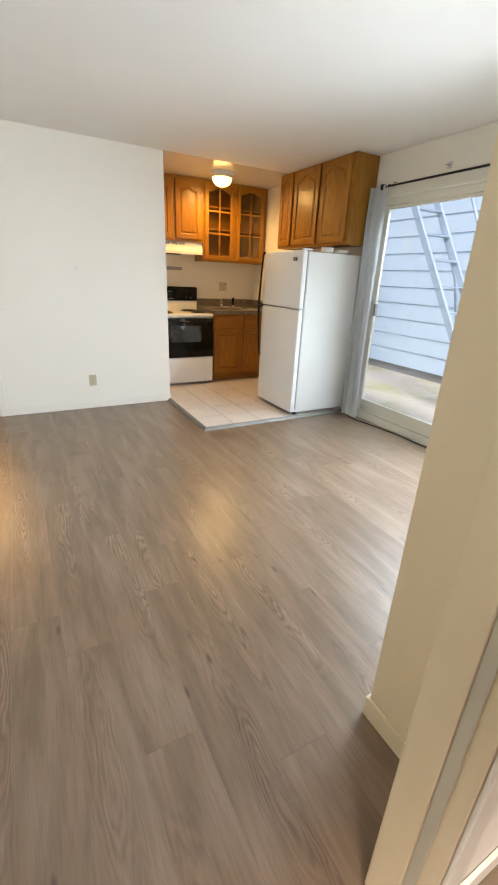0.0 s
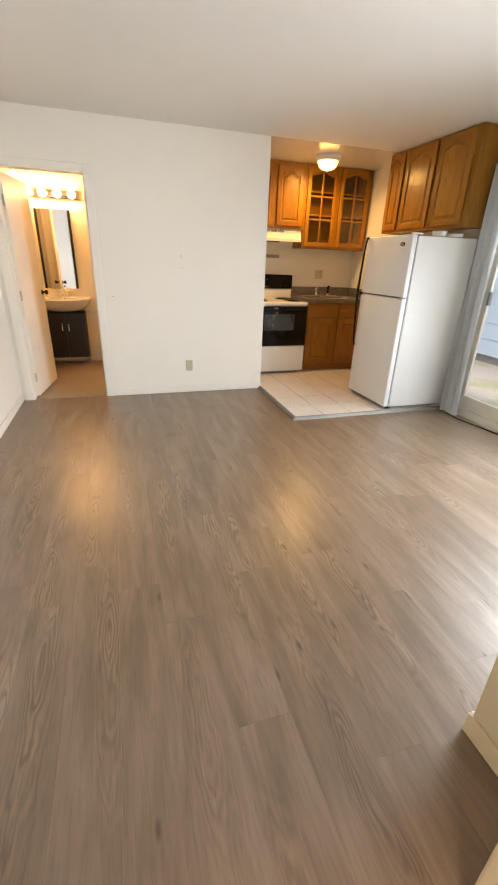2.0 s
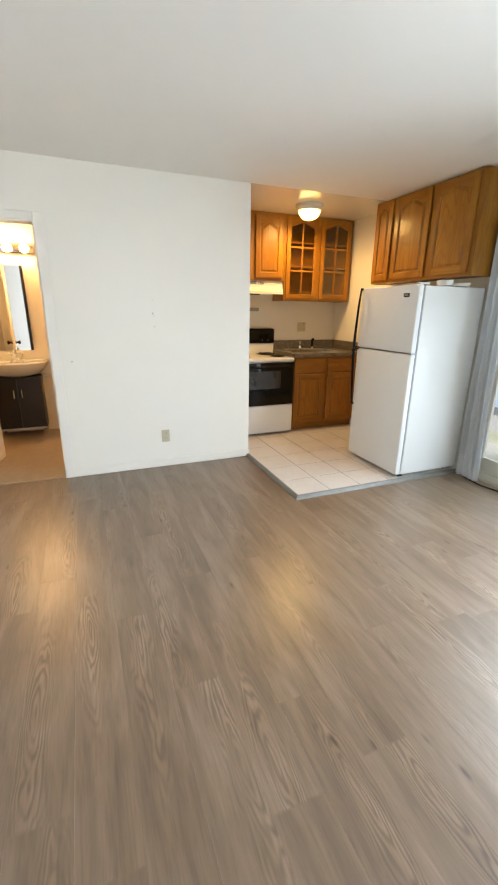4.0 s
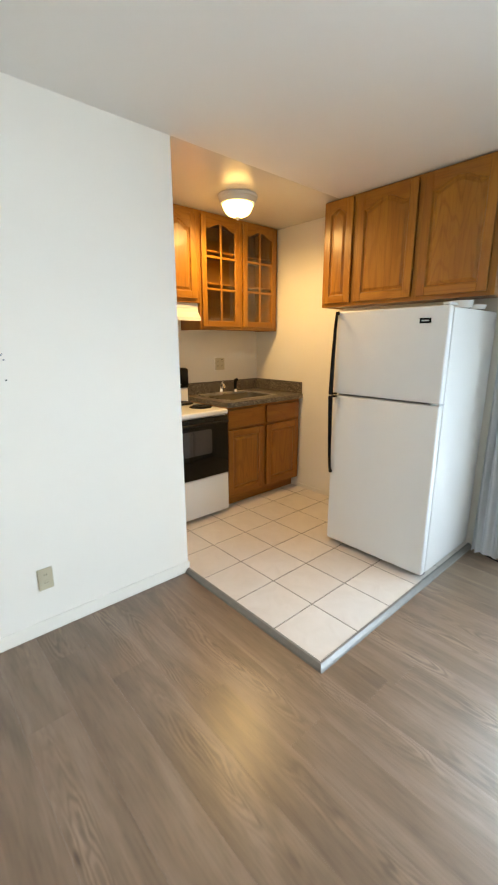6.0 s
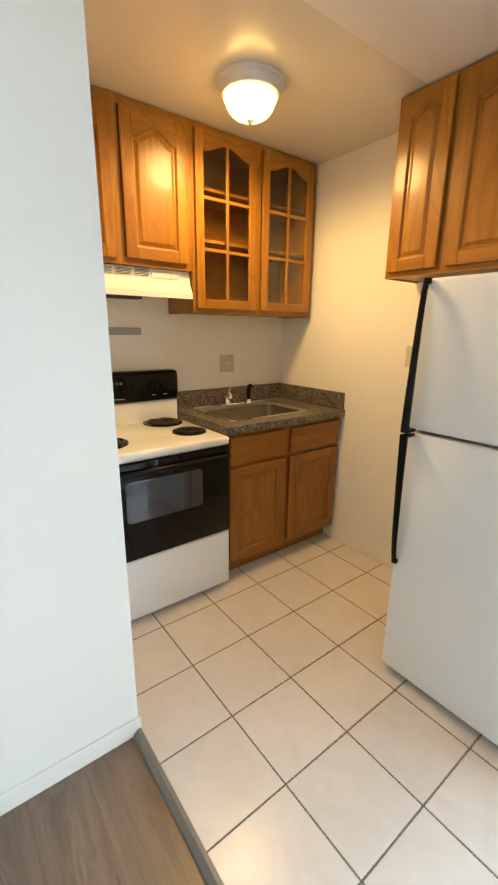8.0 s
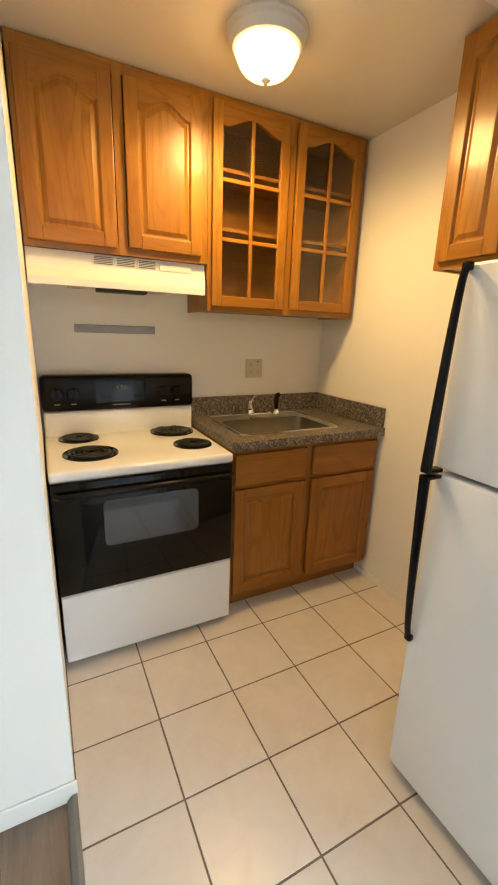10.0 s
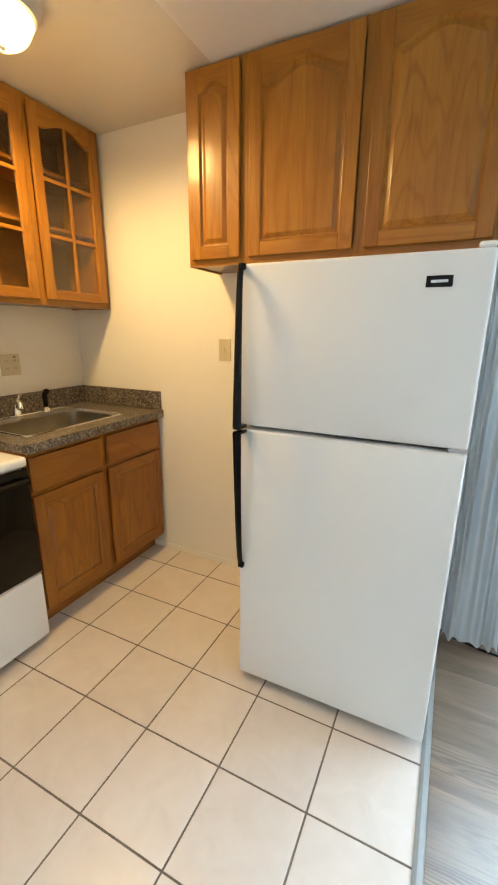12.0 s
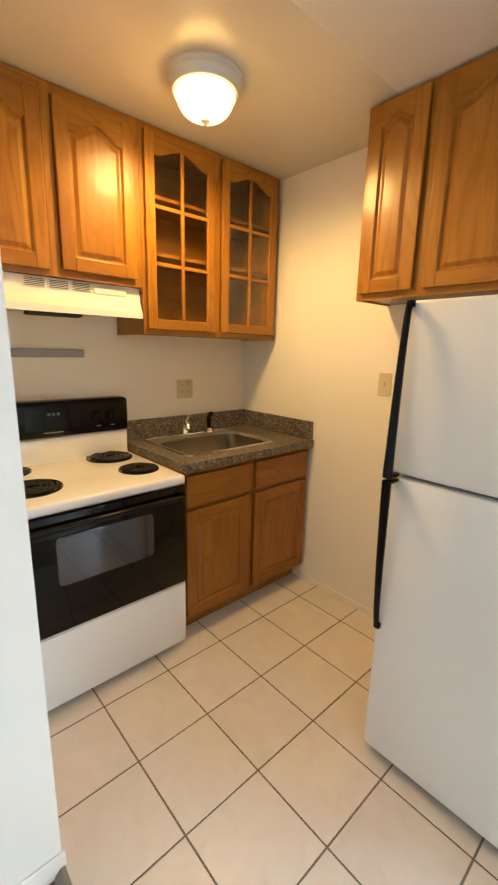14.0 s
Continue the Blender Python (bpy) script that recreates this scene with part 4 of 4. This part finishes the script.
def ceiling_lamp():
    l = thing("ceiling_lamp", pose(2.573, 5.120, ZC), "flush ceiling lamp with a glowing alabaster glass bowl", "ceiling lamp")
    b = bmesh.new()
    lathe(b, [(0.142, 0.0), (0.144, -0.009), (0.139, -0.014), (0.138, -0.027), (0.132, -0.033), (0.129, -0.046), (0.122, -0.054), (0.110, -0.055)], steps=56, caps=(0,))
    part("rim", b, FIXTURE, l, "satin white metal rim", True)
    b = bmesh.new()
    prof = [(0.108, -0.053), (0.114, -0.060), (0.113, -0.069)]
    for i in range(1, 12):
        a = radians(90 * i / 12)
        prof.append((0.106 * math.cos(a) ** 0.8, -0.072 - 0.068 * math.sin(a) ** 1.1))
    lathe(b, prof + [(0.006, -0.140)], steps=56, caps=(-1,))
    sh = part("shade", b, SHADE, l, "glowing alabaster glass bowl", True)
    sh.visible_shadow = False
    b = bmesh.new()
    lathe(b, [(0.008, -0.137), (0.018, -0.140), (0.018, -0.146), (0.010, -0.152), (0.008, -0.158), (0.001, -0.162)], steps=16)
    part("finial", b, FIXTURE, l, smooth=True)


ceiling_lamp()


def wall_plate(name, m, label, category, w=0.072, h=0.116, sockets=2, switch=False):
    """A cover plate whose face looks towards local -y."""
    p = thing(name, m, label, category)
    part("cover", boxed(-w / 2, w / 2, -0.007, -0.0005, -h / 2, h / 2, bevel=0.0025), BEIGE, p)
    if switch:
        part("toggle", boxed(-0.005, 0.005, -0.018, -0.0075, -0.006, 0.012, bevel=0.002), BEIGE, p)
        return p
    cols = (0.0,) if w < 0.1 else (-0.025, 0.025)
    for c in cols:
        for z in (-0.021, 0.021):
            so = part("socket", boxed(c - 0.014, c + 0.014, -0.0085, -0.0072, z - 0.014, z + 0.014, bevel=0.0005), BEIGE, p)
            for dx in (-0.006, 0.006):
                part("slot", boxed(c + dx - 0.001, c + dx + 0.001, -0.0092, -0.0086, z - 0.003, z + 0.007), SLOT, so)
    if w > 0.1:
        part("test_button", boxed(0.018, 0.033, -0.0098, -0.0073, 0.039, 0.045, bevel=0.0006), SLOT, p, "dark test button")
    return p


wall_plate("outlet", pose(0.892, YP, 0.302), "beige double outlet low on the white partition", "outlet")
wall_plate("outlet", pose(2.952, YN, 1.250), "beige wide outlet plate above the sink", "outlet", 0.116, 0.116)
wall_plate("light_switch", pose(XE, 4.768, 1.342, 0, 0, -90), "beige light switch on the wall beside the fridge", "light switch", switch=True)


def wall_marks():
    for x, z, r in ((0.838, 1.520, 0.0035), (0.836, 1.408, 0.005), (0.842, 1.414, 0.003), (0.846, 1.388, 0.004), (0.845, 1.300, 0.0042), (0.15, 1.02, 0.005)):
        b = bmesh.new()
        lathe(b, [(r, -0.0002), (r * 0.9, -0.0012), (r * 0.4, -0.0014)], x, YP, z, 10, "y")
        tagged(part("nail_hole", b, SLOT if r == 0.0042 else GREY), "small grey nail hole patch in the white partition", "wall mark", "nail holes")


wall_marks()


def curtain():
    c = thing("curtain", pose(0, 0, 0), "grey cloth curtain drawn aside and gathered beside the sliding door", "curtain")
    b = bmesh.new()
    nz, ny = 24, 90
    rows = []
    for j in range(nz + 1):
        z = 0.012 + (2.215 - 0.012) * j / nz
        row = []
        for i in range(ny + 1):
            u = i / ny
            spread = 1.0 - 0.12 * math.sin(math.pi * j / nz) + 0.06 * (1 - j / nz)
            y = 3.528 - 0.222 * u * spread
            amp = (0.026 + 0.010 * math.sin(u * 9.0 + 1)) * (0.75 + 0.25 * math.sin(z * 1.3))
            x = 3.385 + amp * math.sin(u * 2 * math.pi * 4.5 + 0.9 * math.sin(u * 7) + 0.35 * math.sin(z * 1.7 + u * 5)) + 0.006 * math.sin(z * 4 + u * 22)
            row.append(b.verts.new((x, y, z)))
        rows.append(row)
    for a, d in zip(rows, rows[1:]):
        for i in range(ny):
            b.faces.new((a[i], a[i + 1], d[i + 1], d[i]))
    bmesh.ops.solidify(b, geom=b.faces[:], thickness=0.003)
    part("cloth", b, CURTAIN, c, smooth=True)
    r = thing("curtain_rod", pose(0, 0, 0), "black metal curtain rod with a ball end above the sliding door", "curtain rod")
    b = bmesh.new()
    tube(b, [(3.385, 0.86, 2.205), (3.385, 3.36, 2.205)], 0.009, 12)
    part("rod", b, IRON, r, smooth=True)
    b = bmesh.new()
    bmesh.ops.create_uvsphere(b, u_segments=16, v_segments=10, radius=0.026, matrix=Matrix.Translation((3.385, 3.375, 2.205)))
    part("finial", b, IRON, r, smooth=True)
    for y in (1.05, 3.30):
        b = bmesh.new()
        box(b, 3.378, XE - 0.001, y - 0.008, y + 0.008, 2.206, 2.218, bevel=0.002)
        box(b, XE - 0.006, XE - 0.0005, y - 0.014, y + 0.014, 2.16, 2.245, bevel=0.002)
        part("bracket", b, IRON, r)
    h = thing("wall_hook", pose(XE - 0.001, 2.74, 2.275), "small grey metal bracket screwed to the wall above the rod", "bracket")
    b = bmesh.new()
    box(b, -0.05, -0.0, -0.012, 0.012, 0.0, 0.006, bevel=0.001)
    box(b, -0.004, 0.0, -0.02, 0.02, -0.02, 0.028, bevel=0.001)
    part("plate", b, ALU, h)


curtain()


def floor_cable():
    c = thing("cable", pose(0, 0, 0), "thin black cable lying along the sliding door sill", "cable")
    b = bmesh.new()
    # cord drawn thicker so it also gives the shadow gap under the sill
    tube(b, [(XE - 0.022 - 0.07 * math.exp(-((i - 17) / 2.2) ** 2) - 0.006 * math.sin(i * 1.9), 1.2 + i * 0.12, 0.006) for i in range(20)], 0.0055, 8)
    part("cord", b, BLACK, c, smooth=True)


floor_cable()

# ---- bathroom ----


def bathroom():
    d = thing("bathroom_door", pose(BL + 0.012, YP + 0.118, 0.008, 0, 0, 82.5), "white flush bathroom door standing wide open with a dark knob", "door")
    leaf = part("leaf", boxed(0.0, 0.70, -0.035, 0.0, 0.0, 2.02, bevel=0.002), TRIM, d)
    for s in (-1, 1):
        b = bmesh.new()
        o = -0.0355 if s < 0 else 0.0005
        lathe(b, [(0.026, o), (0.026, o + s * 0.006), (0.011, o + s * 0.012), (0.012, o + s * 0.03), (0.026, o + s * 0.045), (0.024, o + s * 0.058), (0.008, o + s * 0.064)], 0.635, 0, 0.99, 20, "y")
        part("knob", b, BRASS, leaf, "dark bronze knob", True)
    for z in (0.2, 1.0, 1.8):
        part("hinge", boxed(-0.010, -0.0005, -0.036, -0.02, z - 0.045, z + 0.045), ALU, leaf)
    cx = -0.495
    v = thing("vanity", pose(cx, YB - 0.001, 0), "dark espresso bathroom vanity with two doors on short metal legs", "vanity")
    body = part("body", boxed(-0.252, 0.252, -0.24, 0, 0.085, 0.69, bevel=0.003), ESPRESSO, v)
    for s in (-1, 1):
        dd = part("door", boxed(min(0.003 * s, 0.249 * s), max(0.003 * s, 0.249 * s), -0.259, -0.2405, 0.105, 0.68, bevel=0.003), ESPRESSO, v)
        b = bmesh.new()
        tube(b, [(0.04 * s, -0.259, 0.46), (0.04 * s, -0.278, 0.465), (0.04 * s, -0.278, 0.555), (0.04 * s, -0.259, 0.56)], 0.006, 8)
        part("handle", b, CHROME, dd, "chrome bar handle", True)
        for y in (-0.215, -0.03):
            b = bmesh.new()
            lathe(b, [(0.018, 0.0), (0.016, 0.04), (0.018, 0.0845)], 0.227 * s, y, 0, 12)
            part("leg", b, CHROME, v, "short metal leg", True)
    part("base_strip", boxed(-0.25, 0.25, -0.255, -0.2405, 0.083, 0.103), ALU, v)
    b = bmesh.new()
    n, rows = 28, []
    for w, dpt, z in ((0.175, 0.22, 0.692), (0.255, 0.30, 0.725), (0.315, 0.365, 0.79), (0.345, 0.40, 0.850), (0.337, 0.39, 0.868), (0.297, 0.35, 0.858), (0.187, 0.24, 0.842)):
        row = []
        for i in range(n + 1):
            a = math.pi * i / n
            row.append(b.verts.new((w * math.cos(a), (-0.05 if w in (0.297, 0.187) else -0.002) - (dpt - (0.05 if w in (0.297, 0.187) else 0)) * math.sin(a) ** 0.75, z)))
        rows.append(row)
    for p, q in zip(rows, rows[1:]):
        for i in range(n):
            b.faces.new((p[i], p[i + 1], q[i + 1], q[i]))
    b.faces.new(rows[-1])
    b.faces.new(rows[0])
    for p, q in zip(rows, rows[1:]):
        b.faces.new((p[0], q[0], q[-1], p[-1]))
    sk = thing("wash_basin", pose(cx, YB - 0.001, 0), "white bow-fronted porcelain basin on the vanity", "wash basin")
    part("basin", b, PORCELAIN, sk, smooth=True)
    f = thing("basin_faucet", pose(cx + 0.02, YB - 0.09, 0.845), "chrome basin faucet with two cross handles", "faucet")
    b = bmesh.new()
    tube(b, [(0, 0, 0), (0, 0, 0.12), (0, -0.03, 0.15), (0, -0.09, 0.14), (0, -0.11, 0.10)], 0.012, 10)
    part("spout", b, CHROME, f, smooth=True)
    for s in (-1, 1):
        b = bmesh.new()
        tube(b, [(0.06 * s, 0, 0), (0.06 * s, 0, 0.10)], 0.010, 10)
        tube(b, [(0.02 * s, 0, 0.105), (0.10 * s, 0, 0.105)], 0.007, 8)
        part("handle", b, CHROME, f, smooth=True)
    h = thing("paper_holder", pose(-0.175, YB - 0.001, 0.675), "small white paper holder on the bathroom wall beside the vanity", "paper holder")
    part("arm", boxed(-0.045, -0.030, -0.075, 0.0, -0.025, 0.025, bevel=0.005), PORCELAIN, h)
    part("arm", boxed(0.030, 0.045, -0.075, 0.0, -0.025, 0.025, bevel=0.005), PORCELAIN, h)
    b = bmesh.new()
    tube(b, [(-0.0295, -0.055, 0), (0.0295, -0.055, 0)], 0.012, 12)
    part("roller", b, PORCELAIN, h, smooth=True)
    m = thing("mirror", pose(-0.495, YB - 0.001, 0.975), "tall wall mirror with dark side strips", "mirror")
    part("glass", boxed(-0.175, 0.175, -0.02, -0.002, 0.0, 0.92), MIRROR, m)
    for s in (-1, 1):
        part("side_strip", boxed(min(0.176 * s, 0.205 * s), max(0.176 * s, 0.205 * s), -0.026, -0.002, 0.0, 0.92, bevel=0.002), ESPRESSO, m, "dark side strip")
    l = thing("vanity_light", pose(-0.485, YB - 0.001, 2.06), "bar light with four glowing round bulbs above the mirror", "vanity light")
    part("back_bar", boxed(-0.34, 0.34, -0.045, -0.001, -0.055, 0.055, bevel=0.02, segments=3), CHROME, l, smooth=True)
    for k in range(4):
        b = bmesh.new()
        bmesh.ops.create_uvsphere(b, u_segments=20, v_segments=12, radius=0.046, matrix=Matrix.Translation((-0.2475 + 0.165 * k, -0.09, 0)))
        part("bulb", b, BULB, l, "glowing round bulb", True)


bathroom()

# ---- floor pieces ----


def planks():
    w, ln = 0.182, 1.22
    rng = random.Random(5)
    full = mesh_of("plank", boxed(0.00025, w - 0.00025, 0.00025, ln - 0.00025, -0.004, 0.0), PLANK)
    x = XW
    while x < XE + 0.02:
        y = YD0 + 0.01 - rng.uniform(0.05, 1.15)
        while y < YP:
            a, c = max(y, YD0 + 0.01), min(y + ln, YP)
            xe = min(x + w, XE + 0.02)
            cut_short = a > y or c < y + ln or xe < x + w
            if c - a > 0.02:
                if cut_short:
                    me = mesh_of("plank", boxed(0.00025, xe - x - 0.00025, a - y + 0.00025, c - y - 0.00025, -0.004, 0.0), PLANK)
                else:
                    me = full
                o = new("plank", me)
                o.parent = FLOOR
                o.location = (x, y, 0.0)
            y += ln
        x += w


planks()


def tiles():
    p, g, x0, y0 = 0.308, 0.0065, XP, 3.569
    rng = random.Random(9)
    b = bmesh.new()
    box(b, -(p - g) / 2, (p - g) / 2, -(p - g) / 2, (p - g) / 2, -0.006, 0.0, bevel=0.0009, segments=1)
    full = mesh_of("tile", b, TILE)
    j = 0
    while y0 + j * p < YN:
        i = 0
        while x0 + i * p < XE - 0.01:
            a, c = x0 + i * p, y0 + j * p
            xe, ye = min(a + p, XE), min(c + p, YN)
            if xe - a < p - 0.001 or ye - c < p - 0.001:
                me = mesh_of("tile", boxed(-(xe - a - g) / 2, (xe - a - g) / 2, -(ye - c - g) / 2, (ye - c - g) / 2, -0.006, 0.0, bevel=0.0009, segments=1), TILE)
            else:
                me = full
            o = new("tile", me)
            o.parent = FLOOR_K
            o.location = ((a + xe) / 2, (c + ye) / 2, TL + rng.uniform(-0.0004, 0.0004))
            i += 1
        j += 1


tiles()
